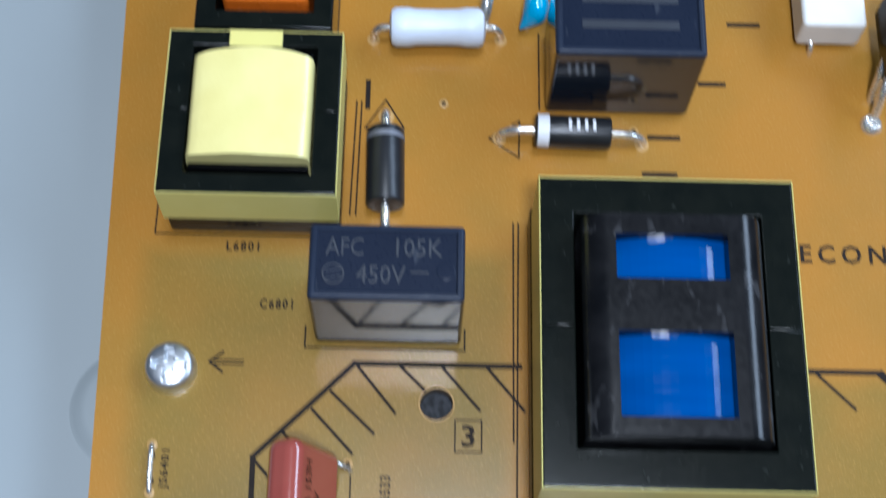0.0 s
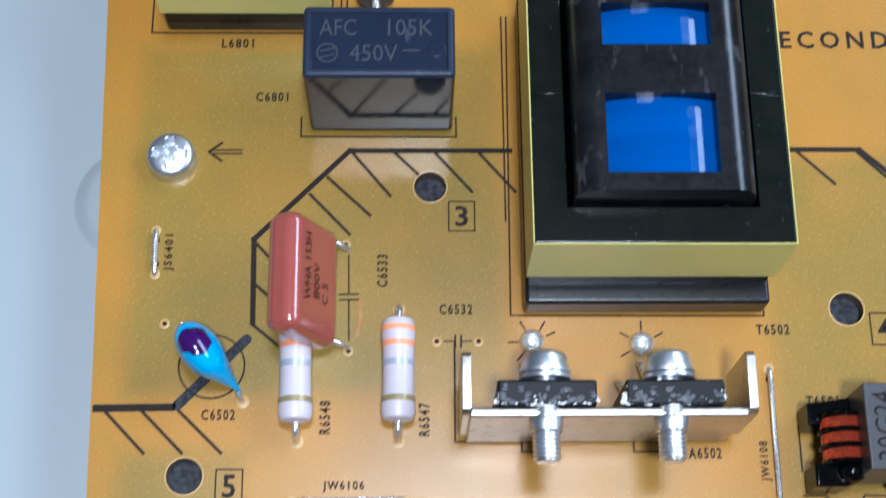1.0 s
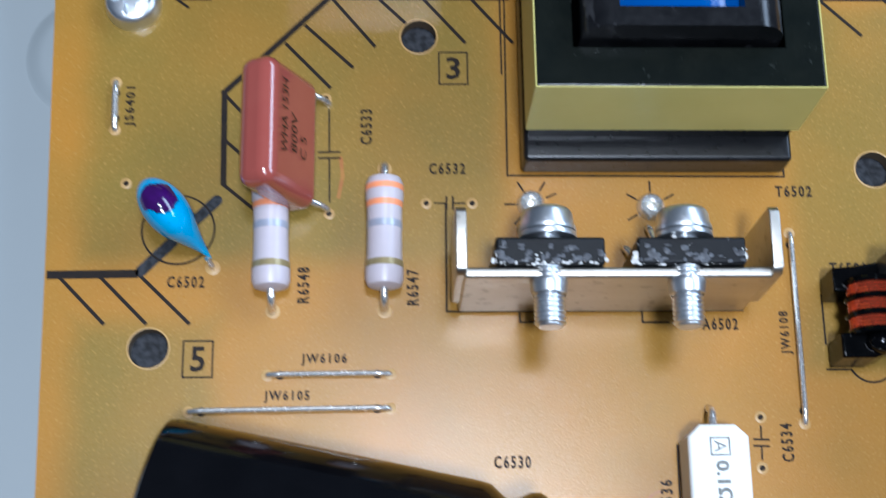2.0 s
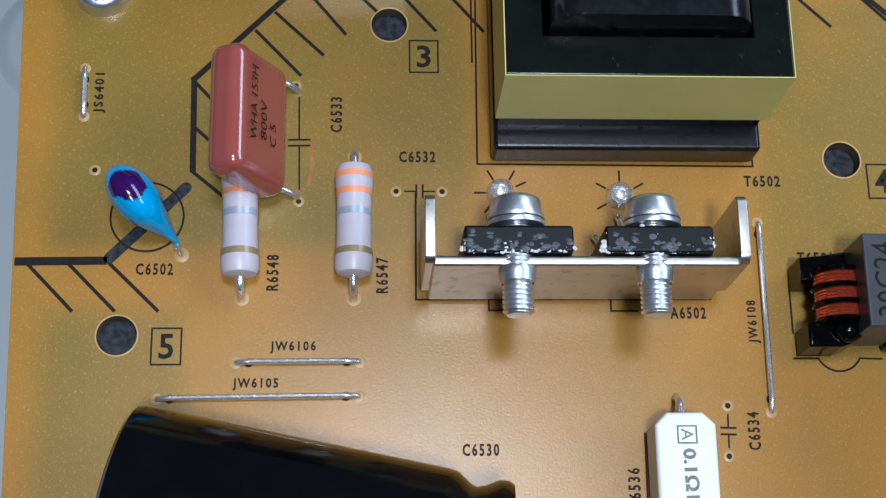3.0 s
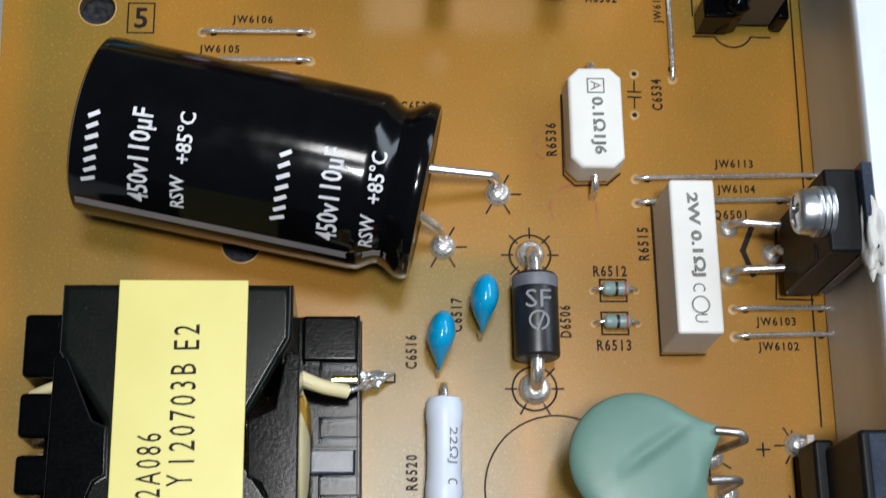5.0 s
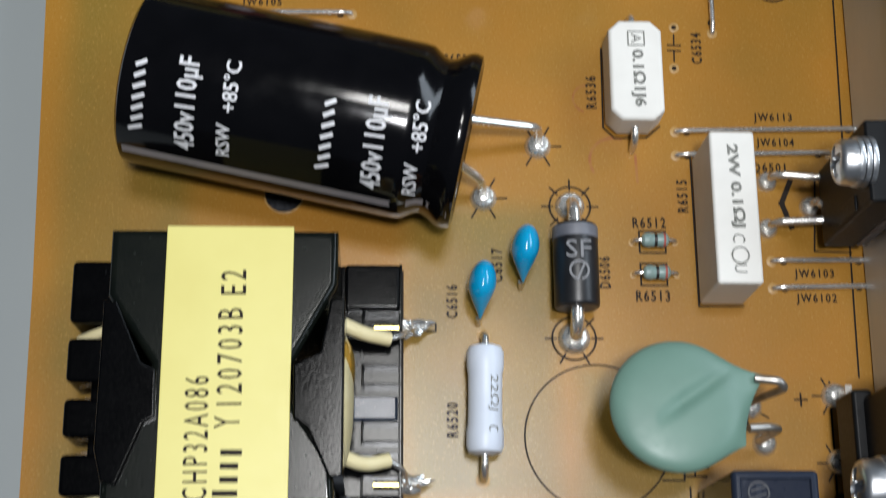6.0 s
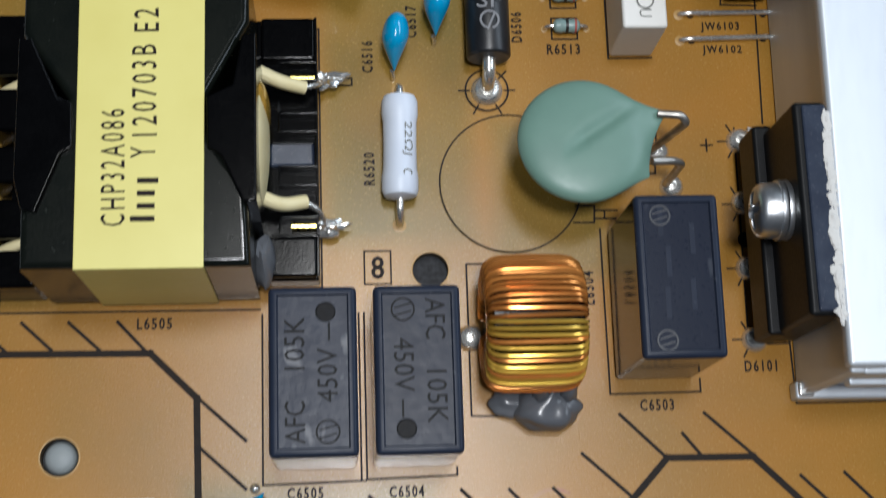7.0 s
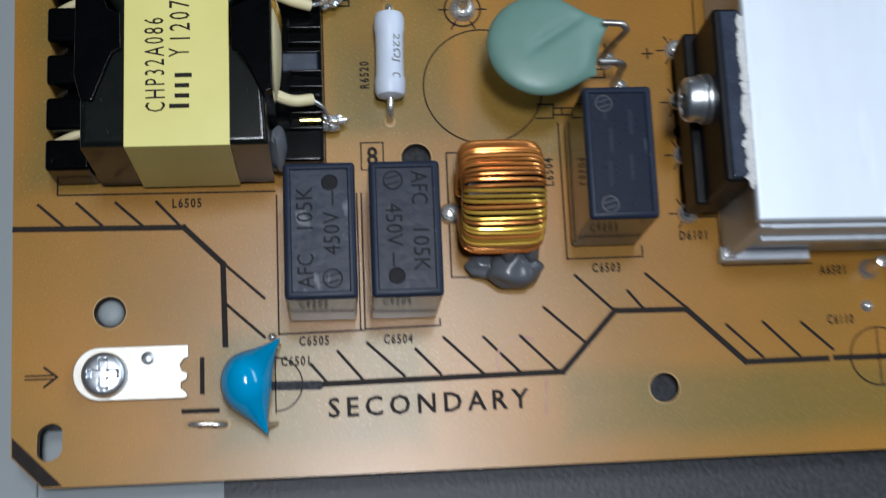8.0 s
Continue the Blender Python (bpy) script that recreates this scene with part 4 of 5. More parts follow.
red = thing("film_capacitor", -12.3, 11.0, 0, 0, "glossy brick-red film capacitor leaning over a resistor, marked in black", "capacitor")
bm = box(-1.95, 1.95, -6.85, 6.85, 0, 9.6, 1.45, 5)
mred = Matrix.Translation((0.25, 0, 1.3)) @ Matrix.Rotation(radians(-27), 4, "Y")
for v in bm.verts:
    f = v.co.z / 9.6
    v.co.x *= 1 + 0.12 * math.sin(math.pi * f)
    v.co.y *= 1 - 0.03 * f
part("body", placed(bm, mred), RED, red)
face = mred @ Matrix.Translation((2.24, 0, 5.0)) @ Matrix.Rotation(radians(90), 4, "Z") @ Matrix.Rotation(radians(90), 4, "X")
for body, up, shift, w in (("WHA 153H", 2.35, 0.6, 7.6), ("800V", 0.55, -0.6, 4.0), ("C 5", -1.2, -1.6, 2.4)):
    letters(body, 0, 0, 0, 0, w, 1.15, red, SILK, "marking", m=face @ Matrix.Translation((shift, up, 0.03)))
for yy in (5.9, -5.6):
    part("lead", tube([(0.6, yy, 1.6), (1.8, yy - 0.1, 1.2), (2.7, yy - 0.4, 0.3), (2.75, yy - 0.45, -0.3)], 0.33), TIN, red)

POWER_BANDS = [(0.115, 0.62, B_ORANGE), (0.265, 0.62, B_ORANGE), (0.45, 0.75, B_SILVER), (0.80, 0.7, B_GOLD)]
for p0, p1 in (((-15.15, 9.2), (-14.85, -5.5)), ((-3.85, 9.4), (-3.9, -5.5))):
    axial("resistor", "lilac-white ceramic power resistor with orange, silver and gold bands", "resistor", p0, p1, 11.5, 1.87, 2.5, LILAC, "dog", POWER_BANDS, 0.42, 0.1, group="banded power resistors")
jumper((-15.25, -11.95), (-3.3, -11.85))
jumper((-22.7, -15.5), (-3.35, -15.25))
jumper((37.0, 2.5), (36.9, -16.95))

brk = thing("heatsink_bracket", 17.5, -5.2, 0, 0, "bent sheet-steel bracket carrying two transistors", "bracket")
part("back_plate", box(-14.2, 14.1, -0.6, 0.4, 0.6, 12.6, 0.3, 3), BRACKET, brk)
for x0, x1 in ((-14.9, -13.9), (13.9, 14.9)):
    out = [(0.3, 2.6), (6.0, 3.4), (6.0, 12.9), (5.4, 13.4), (0.3, 13.4), (-0.4, 12.6), (-0.4, 3.4)]
    b = prism(out, 0, x1 - x0, 0.12)
    part("end_flange", placed(b, Matrix.Translation((x0, 0, 0)) @ Matrix(((0, 0, 1, 0), (1, 0, 0, 0), (0, 1, 0, 0), (0, 0, 0, 1)))), BRACKET, brk)
for k, x in enumerate((11.1, 23.75)):
    tr = thing("power_transistor", (11.2, 24.1)[k], -3.2, 0, 0, "black power transistor smeared with white paste, screwed to the bracket", "transistor", "bracket transistors")
    part("body", box(-5.0, 5.0, -1.5, 1.1, 2.5, 13.2, 0.3), EPOXY, tr)
    part("shoulder", box(-4.6, 3.4, 0.9, 1.6, 2.5, 10.4, 0.3), BLACK, tr)
    ps = B()
    rp = random.Random(20 + k)
    for j in range(110):
        px = rp.uniform(-5.4, 5.2)
        blob((px, -1.35 + abs(rp.gauss(0, 0.45)) * (1.6 if k else 1.0), 13.1 - rp.uniform(0, 0.3)), (rp.uniform(0.12, 0.42), rp.uniform(0.12, 0.32), rp.uniform(0.06, 0.16)), (), 2, 0.5, bm=ps)
    tagged(part("paste", ps, PASTE, piece(tr, "body"), "crumbs of white thermal paste"), kind="stuff")
    ps = B()
    for j in range(38):
        blob((rp.uniform(-4.9, 4.9), -1.3 + abs(rp.gauss(0, 0.8)), 13.2), (rp.uniform(0.15, 0.45), rp.uniform(0.08, 0.26), rp.uniform(0.03, 0.07)), (), 2, 0.5, bm=ps)
    tagged(part("paste_smear", ps, GREY_PASTE, piece(tr, "body"), "grey smears of thermal paste"), kind="stuff")
    for s in (-2.5, 0, 2.5):
        part("lead", tube([(s, 1.0, 3), (s, 1.4, 1.5), (s - 1.4, 4.0 if s else 6.0, 0.6), (s - 1.5, 4.2 if s else 6.4, -0.3)], 0.38), TIN, tr)
    screw("bracket_screw", Matrix.Translation((x, -1.9, 11.6)) @ Matrix.Rotation(radians(-90), 4, "X"), 2.5, 1.8, 8.1, "zinc pan-head screw with washers through the bracket", 2, 1.45, "bracket screws")
    col = solo("nut_collar", placed(lathe([(1.5, 0), (1.72, 0), (1.76, 0.12), (1.72, 0.5), (1.62, 1.3), (1.5, 1.4)], 30), Matrix.Translation((x, -5.85, 11.6)) @ Matrix.Rotation(radians(90), 4, "X")), STEEL, "pressed steel collar round the screw on the bracket", "collar", group="collars")
    joint((10.9, 23.05)[k], (5.6, 5.3)[k], 1.4, 1.2)

t3 = thing("small_transformer", 44.5, -6.5, 0, 0, "small black transformer with red windings, grey core marked 30G24", "transformer")
part("core", box(-0.2, 3.7, -4.1, 5.0, 1.0, 9.2, 0.2), GREYCORE, t3, "dark grey ferrite core")
letters("30G24", 0, 0, 0, 0, 7.2, 2.2, piece(t3, "core"), SILK, "marking", m=Matrix.Translation((1.75, 0.45, 9.23)) @ Matrix.Rotation(radians(90), 4, "Z"))
part("bobbin_end", prism([(-4.9, 1.6), (-4.9, 4.0), (-2.8, 4.2), (-0.3, 4.6), (-0.3, 2.6), (-3.2, 2.4), (-3.3, 1.6)], 0.2, 4.6, 0.3), BLACK, t3)
part("bobbin_end", prism([(-4.7, -5.0), (-4.7, -2.6), (-3.2, -2.4), (-0.3, -2.4), (-0.3, -4.6), (-1.5, -5.0)], 0.2, 4.8, 0.3), BLACK, t3)
part("bobbin_end", box(3.7, 5.2, -4.6, 3.6, 0.2, 3.8, 0.4), BLACK, t3)
part("bobbin_core", placed(lathe([(0, 0), (1.9, 0), (1.9, 5.0), (0, 5.0)], 28), Matrix.Translation((-1.3, -2.6, 4.4)) @ Matrix.Rotation(radians(-90), 4, "X")), BLACK, t3)
for k, y in enumerate((-1.7, -0.05, 1.6)):
    for j in range(4):
        ring = [(-1.3 + 2.2 * math.cos(a), y - 0.45 + 0.3 * j, 4.4 + 2.0 * math.sin(a)) for a in (2 * math.pi * i / 24 for i in range(24))]
        part("winding", tube(ring, 0.17, 6, closed=True), REDWIRE, t3, "red enamelled wire")
for y in (-2.6, -0.9, 0.75, 2.4):
    bm = lathe([(0, -0.25), (2.5, -0.25), (2.65, 0), (2.5, 0.25), (0, 0.25)], 28)
    part("flange", placed(bm, Matrix.Translation((-1.3, y, 4.4)) @ Matrix.Rotation(radians(90), 4, "X")), BLACK, t3)
part("pin_lump", blob((-0.9, -3.5, 4.9), (1.5, 1.2, 1.3)), BLACK, t3)

# ---- middle: electrolytic, cement resistors, small parts ----
ec = thing("electrolytic_capacitor", -24.7, -26.7, 0, -12.05, "large black electrolytic capacitor lying on the board, white print", "capacitor")
RR, LL = 9.05, 34.2
prof = [(0, 0.1), (RR - 2.2, 0.1), (RR - 1.9, 0.0), (RR - 0.7, 0.05), (RR - 0.15, 0.4), (RR, 1.2), (RR, LL - 6.2), (RR - 0.1, LL - 5.2), (RR - 0.9, LL - 4.0), (RR - 1.1, LL - 3.4), (RR - 0.8, LL - 2.6),
        (RR - 0.1, LL - 1.5), (RR, LL - 0.8), (RR - 0.2, LL - 0.2), (RR - 0.9, LL), (RR - 1.4, LL - 0.2), (0, LL - 0.3)]
AX = Matrix.Translation((0, 0, RR + 0.1)) @ Matrix.Rotation(radians(90), 4, "Y")
sleeve = part("sleeve", lathe(prof, 96, AX), SLEEVE, ec)


def wrap(bm, r=RR + 0.03):
    """Bends flat letters (x along the axis, y round the girth) onto the sleeve."""
    for v in bm.verts:
        a = v.co.y / RR
        v.co = Vector((v.co.x, r * math.sin(a), RR + 0.1 + r * math.cos(a)))
    return bm


def sleeve_text(body, along, girth, w, h, mat=None):
    m = Matrix.Translation((along, girth, 0)) @ Matrix.Rotation(radians(94), 4, "Z")
    bm = text_bm(body, w, h, m, bold=0.015)
    bmesh.ops.subdivide_edges(bm, edges=[e for e in bm.edges if e.calc_length() > 0.8], cuts=2)
    part("marking", wrap(bm), mat or WHITE_INK, sleeve, smooth=0)


for s in (0.0, 18.5):
    bm = B()
    rngb = random.Random(3)
    for k in range(7):
        xx, yy = 2.55 - 0.05 * k, -8.9 + 1.08 * k
        strip([(xx - (0.7 if k == 0 else 0.42), yy), (xx + rngb.uniform(0.25, 0.5), yy + 0.42)], 0.42, 0, bm=bm)
    for v in bm.verts:
        v.co.x += s
    bmesh.ops.subdivide_edges(bm, edges=list(bm.edges), cuts=1)
    part("marking", wrap(bm), WHITE_INK, sleeve, "white maker's mark as plain shapes", smooth=0)
    sleeve_text("450v110\u00b5F", s + 7.2, -5.45, 9.6, 2.5)
    sleeve_text("RSW", s + 11.0, -8.2, 3.6, 1.4)
    sleeve_text("+85\u00b0C", s + 11.0, -2.7, 5.0, 1.6)
bm = B()
for i in range(40):
    x0, x1 = 0.9 + (LL - 1.5) * i / 40, 0.9 + (LL - 1.5) * (i + 1) / 40

    def dip(x):
        return RR + 0.03 - (1.05 * math.exp(-((x - (LL - 3.3)) / 1.5) ** 2))
    q = []
    for x, g in ((x0, -12.6), (x1, -12.6), (x1, -11.5), (x0, -11.5)):
        a, r = g / RR, dip(x)
        q.append(bm.verts.new((x, r * math.sin(a), RR + 0.1 + r * math.cos(a))))
    bm.faces.new(q)
bmesh.ops.remove_doubles(bm, verts=bm.verts, dist=0.001)
part("stripe", bm, STRIPE, sleeve, "thin grey stripe along the sleeve", smooth=60)
inv = pose(-24.7, -27.0, 0, 0, 0, -12.05).inverted()
for a, b, c in (((8.6, -31.0, 8.0), (16.6, -30.4, 4.2), (16.95, -30.65, 0)), ((7.9, -35.9, 8.0), (10.4, -36.4, 4.4), (10.95, -36.65, 0))):
    part("lead", tube([inv @ Vector(a), inv @ Vector(b), inv @ Vector(c)], 0.48), TIN, ec)
joint(16.95, -30.65, 1.4, 1.0)
joint(10.95, -36.65, 1.4, 1.0)

r1 = thing("cement_resistor", 27.25, -23.55, 0, 0, "white cement power resistor with clipped corners, marked 0.1\u03a91J6", "resistor", "cement resistors")
o = [(-2.9, -4.6), (-1.7, -5.75), (1.7, -5.75), (2.9, -4.6), (2.9, 4.6), (1.7, 5.75), (-1.7, 5.75), (-2.9, 4.6)]
part("body", prism(o, 0.3, 4.9, 0.45, seg=3), CEMENT, r1)
letters("0.1\u03a91J6", 0.1, -1.0, 4.93, -89, 6.6, 1.7, piece(r1, "body"), INK, "marking", bold=0.035)
part("marking", strip([(-0.8, 2.8), (0.95, 2.8), (0.95, 4.4), (-0.8, 4.4)], 0.15, 4.93, closed=True), INK, piece(r1, "body"), smooth=0)
letters("A", 0.08, 3.6, 4.94, -90, 1.1, 1.1, piece(r1, "body"), INK, "marking")
part("lead", tube([(0, -5.6, 2.5), (0, -6.9, 2.2), (0, -7.45, 0.8), (0, -7.45, -0.3)], 0.42), TIN, r1)
part("lead", tube([(0, 5.6, 2.5), (0.2, 7.3, 2.0), (0.3, 8.0, 0.8), (0.3, 8.0, -0.3)], 0.42), TIN, r1)

r2 = thing("cement_resistor", 36.05, -40.1, 0, 0, "tall white cement power resistor marked 2W 0.1\u03a9J", "resistor", "cement resistors")
part("body", box(-2.35, 2.35, -8.15, 8.15, 0.1, 8.6, 0.35, 3), CEMENT, r2)
letters("2W 0.1\u03a9J", 0, 2.2, 8.63, -88, 9.0, 1.55, piece(r2, "body"), INK, "marking", bold=0.04)
letters("C", 0.05, -3.4, 8.63, -90, 0.9, 1.3, piece(r2, "body"), INK, "marking")
part("marking", strip(arc(0.1, -5.2, 0.85, 0, 360, 24), 0.16, 8.63), INK, piece(r2, "body"), smooth=0)
letters("U", 0.05, -6.6, 8.63, -90, 0.9, 1.3, piece(r2, "body"), INK, "marking")

jumper((32.1, -28.8), (52.6, -28.3))
jumper((32.05, -31.55), (49.0, -31.15))
jumper((41.75, -43.45), (52.4, -43.35))
jumper((41.7, -46.45), (52.2, -46.2))

dd = axial("diode", "large black rectifier diode with a grey band on ringed pads", "diode", (20.25, -37.5), (20.25, -52.0), 8.9, 2.35, 3.2, DIODE, "cyl", [(0.11, 1.3, D_BAND)], 0.72, 0.35)
letters("SF", 0, 0, 0, 0, 2.6, 1.9, piece(dd, "body"), GREY_INK, "marking", m=Matrix.Translation((6.3, 0, 5.59)) @ Matrix.Rotation(radians(90), 4, "Z"))
part("marking", strip(arc(8.6, 0, 0.95, 20, 340, 20), 0.22, 5.59), GREY_INK, piece(dd, "body"), "grey maker's sign as a plain shape", smooth=0)
part("marking", strip([(8.0, 0.5), (9.6, -0.2)], 0.22, 5.595), GREY_INK, piece(dd, "body"), smooth=0)
joint(20.25, -37.5, 1.55, 1.1)
joint(20.25, -52.0, 1.65, 1.1)
for y in (-41.45, -45.03):
    axial("small_resistor", "small teal-grey resistor with black and red bands", "resistor", (26.8, y), (31.45, y), 2.9, 0.78, 0.95, TEAL, "dog", [(0.30, 0.3, TEAL), (0.5, 0.34, B_BLACK), (0.82, 0.28, B_RED)], 0.22, group="small resistors")
for x, y in ((10.35, -47.6), (14.85, -43.7)):
    dc = thing("drop_capacitor", x, y, 0, -8, "small sky-blue epoxy drop capacitor standing on edge", "capacitor", "drop capacitors")
    part("body", blob((0, 0.3, 4.2), (1.45, 2.5, 2.4), (((0.1, -0.85, -0.5), 1.3, 1.6),), 4), CYAN, dc)
    part("lead", tube([(0.1, -2.6, 1.4), (0.3, -3.0, 0.6), (0.35, -3.1, -0.3)], 0.25), TIN, dc)
    part("lead", tube([(0.1, 1.6, 2.3), (0.1, 1.8, -0.3)], 0.25), TIN, dc)
r3 = axial("resistor", "pale blue-white ceramic power resistor marked 22\u03a9J", "resistor", (10.75, -51.9), (10.5, -66.8), 11.2, 1.9, 2.6, PALE, "dog", (), 0.42, -0.4)
letters("22\u03a9J", 0, 0, 0, 0, 3.6, 1.2, piece(r3, "body"), INK, "marking", m=Matrix.Translation((6.6, 0.75, 4.2)) @ Matrix.Rotation(radians(-24), 4, "X"))
letters("0", 0, 0, 0, 0, 0.8, 1.1, piece(r3, "body"), INK, "marking", m=Matrix.Translation((10.3, 0.75, 4.3)) @ Matrix.Rotation(radians(-24), 4, "X"))

# ---- main transformer ----
t2 = thing("main_transformer", -14.2, -60.2, 0, 0, "large black transformer with a wide yellow tape band marked CHP32A086", "transformer")
X, Y = -14.2, -60.2


def rel(pts):
    return [(x - X, y - Y) for x, y in pts]


core = rel([(-24.9, -45.95), (-24.9, -52.3), (-20.7, -58.6), (-20.7, -62.2), (-24.7, -67.8), (-24.6, -74.7), (-3.9, -74.7), (-4.2, -67.5), (-8.1, -61.8), (-8.1, -58.7), (-4.0, -51.2), (-4.0, -45.95)])
part("core", prism(core, 1.2, 18.0, 0.75, seg=3), FERRITE, t2, "dark ferrite core")
band = B()
x0, x1 = -19.75 - X, -8.1 - X
t = 0.22
box(x0, x1, -74.7 - Y - t, -45.95 - Y + t, 18.0, 18.0 + t, 0.08, 2, bm=band)
box(x0, x1, -74.7 - Y - t, -74.7 - Y, 1.2, 18.05, 0.06, 1, bm=band)
box(x0, x1, -45.95 - Y, -45.95 - Y + t, 1.2, 18.05, 0.06, 1, bm=band)
tape_band = part("tape_band", band, TAPE, t2, "pale yellow tape band")
letters("CHP32A086", 0, 0, 0, 0, 11.1, 2.2, tape_band, SILK, "marking", m=Matrix.Translation((-16.35 - X, -65.4 - Y, 18.26)) @ Matrix.Rotation(radians(91), 4, "Z"), gap=1.3)
letters("Y", 0, 0, 0, 0, 1.1, 2.25, tape_band, SILK, "marking", m=Matrix.Translation((-13.65 - X, -64.0 - Y, 18.26)) @ Matrix.Rotation(radians(91), 4, "Z"))
letters("E2", 0, 0, 0, 0, 2.3, 2.3, tape_band, SILK, "marking", m=Matrix.Translation((-13.5 - X, -51.1 - Y, 18.26)) @ Matrix.Rotation(radians(91), 4, "Z"), gap=1.3)
letters("120703B", 0, 0, 0, 0, 8.9, 2.3, tape_band, SILK, "marking", m=Matrix.Translation((-13.6 - X, -58.0 - Y, 18.26)) @ Matrix.Rotation(radians(91), 4, "Z"), gap=1.3)
for k in range(4):
    low = -12.75 if k < 3 else -12.45
    part("marking", strip([((-14.5 if k == 0 else -13.9) - X, -70.3 - Y + 1.2 * k), (low - X, -70.3 - Y + 1.2 * k)], 0.5, 18.26), SILK, tape_band, "maker's mark as plain bars", smooth=0)
left = rel([(-25.1, -53.0), (-23.9, -53.0), (-21.4, -58.7), (-20.1, -59.3), (-20.0, -63.6), (-21.0, -64.2), (-23.1, -69.6), (-24.5, -69.3), (-25.2, -66.5)])
right = rel([(-3.3, -52.6), (-4.6, -52.7), (-5.5, -57.6), (-7.9, -58.8), (-7.8, -63.7), (-6.6, -64.4), (-4.5, -69.0), (-3.3, -68.7)])
part("bobbin_cheek", prism(left, 1.0, 18.6, 0.22), BLACK, t2)
part("bobbin_cheek", prism(right, 1.0, 18.6, 0.22), BLACK, t2)
part("winding", blob((-3.7 - X, -60.4 - Y, 9.5), (1.2, 6.6, 6.0)), CREAM, t2, "cream paper edge of the winding")
part("winding_tape", blob((-3.65 - X, -57.4 - Y, 9.5), (1.25, 3.0, 5.0)), COPPER_LIGHT, t2, "orange wire edge of the winding")
# left pin block
part("pin_block", box(-28.6 - X, -24.6 - X, -74 - Y, -46 - Y, 0.6, 4.0, 0.3), BLACK, t2)
for y0, y1 in ((-52.3, -45.95), (-58.2, -53.8), (-63.6, -59.8), (-69.2, -65.2), (-74.2, -70.4)):
    part("pin_tooth", box(-30.5 - X, -25.2 - X, y0 - Y, y1 - Y, 0.3, 7.2, 0.5, 3), BLACK, t2)
for y in (-53.1, -69.8):
    part("wire", tube([(-29.8 - X, y - Y - 0.4, 4.4), (-28.0 - X, y - Y, 5.8), (-25.6 - X, y - Y + 0.6, 6.2)], 0.55), CREAM, t2, "cream sleeved wire end")
for y in (-59.0, -64.4):
    part("pin", tube([(-30.2 - X, y - Y, 0.4), (-28 - X, y - Y, 3)], 0.35), TIN, t2)
# right pin block with ribs and slots
part("pin_block", box(-4.2 - X, 2.2 - X, -73.2 - Y, -45.2 - Y, 0.3, 3.4, 0.3), BLACK, t2)
part("pin_block_end", box(-3.6 - X, 2.0 - X, -50.1 - Y, -45.4 - Y, 3.0, 4.6, 0.35), BLACK, t2)
part("pin_block_end", box(-3.6 - X, 2.0 - X, -73.0 - Y, -68.9 - Y, 3.0, 4.6, 0.35), BLACK, t2)
block = piece(t2, "pin_block.001")
for y in (-51.4, -56.9, -62.6, -67.9):
    # a raised rim round each pin socket, open towards the coil
    rim = box(-1.6 - X, 2.15 - X, y - Y + 0.85, y - Y + 1.1, 3.2, 4.9, 0.06, 1)
    box(-1.6 - X, 2.15 - X, y - Y - 1.1, y - Y - 0.85, 3.2, 4.9, 0.06, 1, bm=rim)
    box(-1.85 - X, -1.6 - X, y - Y - 1.1, y - Y + 1.1, 3.2, 4.9, 0.06, 1, bm=rim)
    part("socket_rim", rim, BLACK, block)
for y in (-58.9, -64.5):
    part("rib", box(-3.6 - X, 2.15 - X, y - Y - 0.2, y - Y + 0.2, 3.2, 4.6, 0.08), BLACK, block)
part("rim", box(1.9 - X, 2.2 - X, -73.0 - Y, -45.4 - Y, 3.2, 4.65, 0.08), BLACK, block)
part("insulator", box(-2.8 - X, 1.8 - X, -61.4 - Y, -58.6 - Y, 3.2, 4.1, 0.3), THERMAL, t2, "blue-black film patch")
for y, e in ((-52.6, -51.6), (-65.6, -67.4)):
    part("wire", tube([(-4.2 - X, y - Y + 0.3, 8.0), (-1.5 - X, y - Y - 0.6, 6.6), (0.9 - X, y - Y - 0.8 if y > -60 else y - Y + 0.1, 5.4)], 0.72), CREAM, t2, "cream sleeved wire")
    part("wire_end", tube([(0.8 - X, (y - 0.8 if y > -60 else y + 0.1) - Y, 5.4), (2.2 - X, (y - 0.2 if y > -60 else y - 0.6) - Y, 4.6), (3.0 - X, e - Y, 2.4)], 0.3), TIN, t2)
    part("pin", tube([(-0.6 - X, e - Y - 0.3, 3.9), (2.0 - X, e - Y - 0.3, 3.9)], 0.42), BRASS, t2, "brass pin")
    part("pin_tip", blob((3.0 - X, e - Y, 2.2), (1.35, 0.8, 0.95), (((1, 0.2, 0.1), 0.8, 3),), 4, 0.9), SOLDER, t2, "pin end coated in solder")
part("glue", blob((-3.4 - X, -71.5 - Y, 5.0), (1.2, 2.8, 3.4), (), 3, 0.3), GLUE, t2, "grey glue smear")

# ---- lower right: varistor, choke, box capacitors, heat sink ----
va = thing("disc_varistor", 28.5, -61.1, 0, 0, "flat sage-green epoxy disc bent over on its leads", "varistor")
bm = blob((0, 0, 0), (6.6, 6.5, 1.75), (((0.94, 0.34, 0), 2.6, 14), ((0.87, -0.5, -0.1), 0.9, 10)), 6)
for v in bm.verts:
    d = v.co.x * 0.55 - v.co.y * 0.83
    if v.co.z > 0:
        v.co.z = 1.7 * math.tanh(v.co.z / 1.5) - 0.42 * math.exp(-(d / 0.7) ** 2) * max(0, min(1, (v.co.x + 2.4) / 2.5)) * max(0, min(1, (6.0 - v.co.x) / 3))
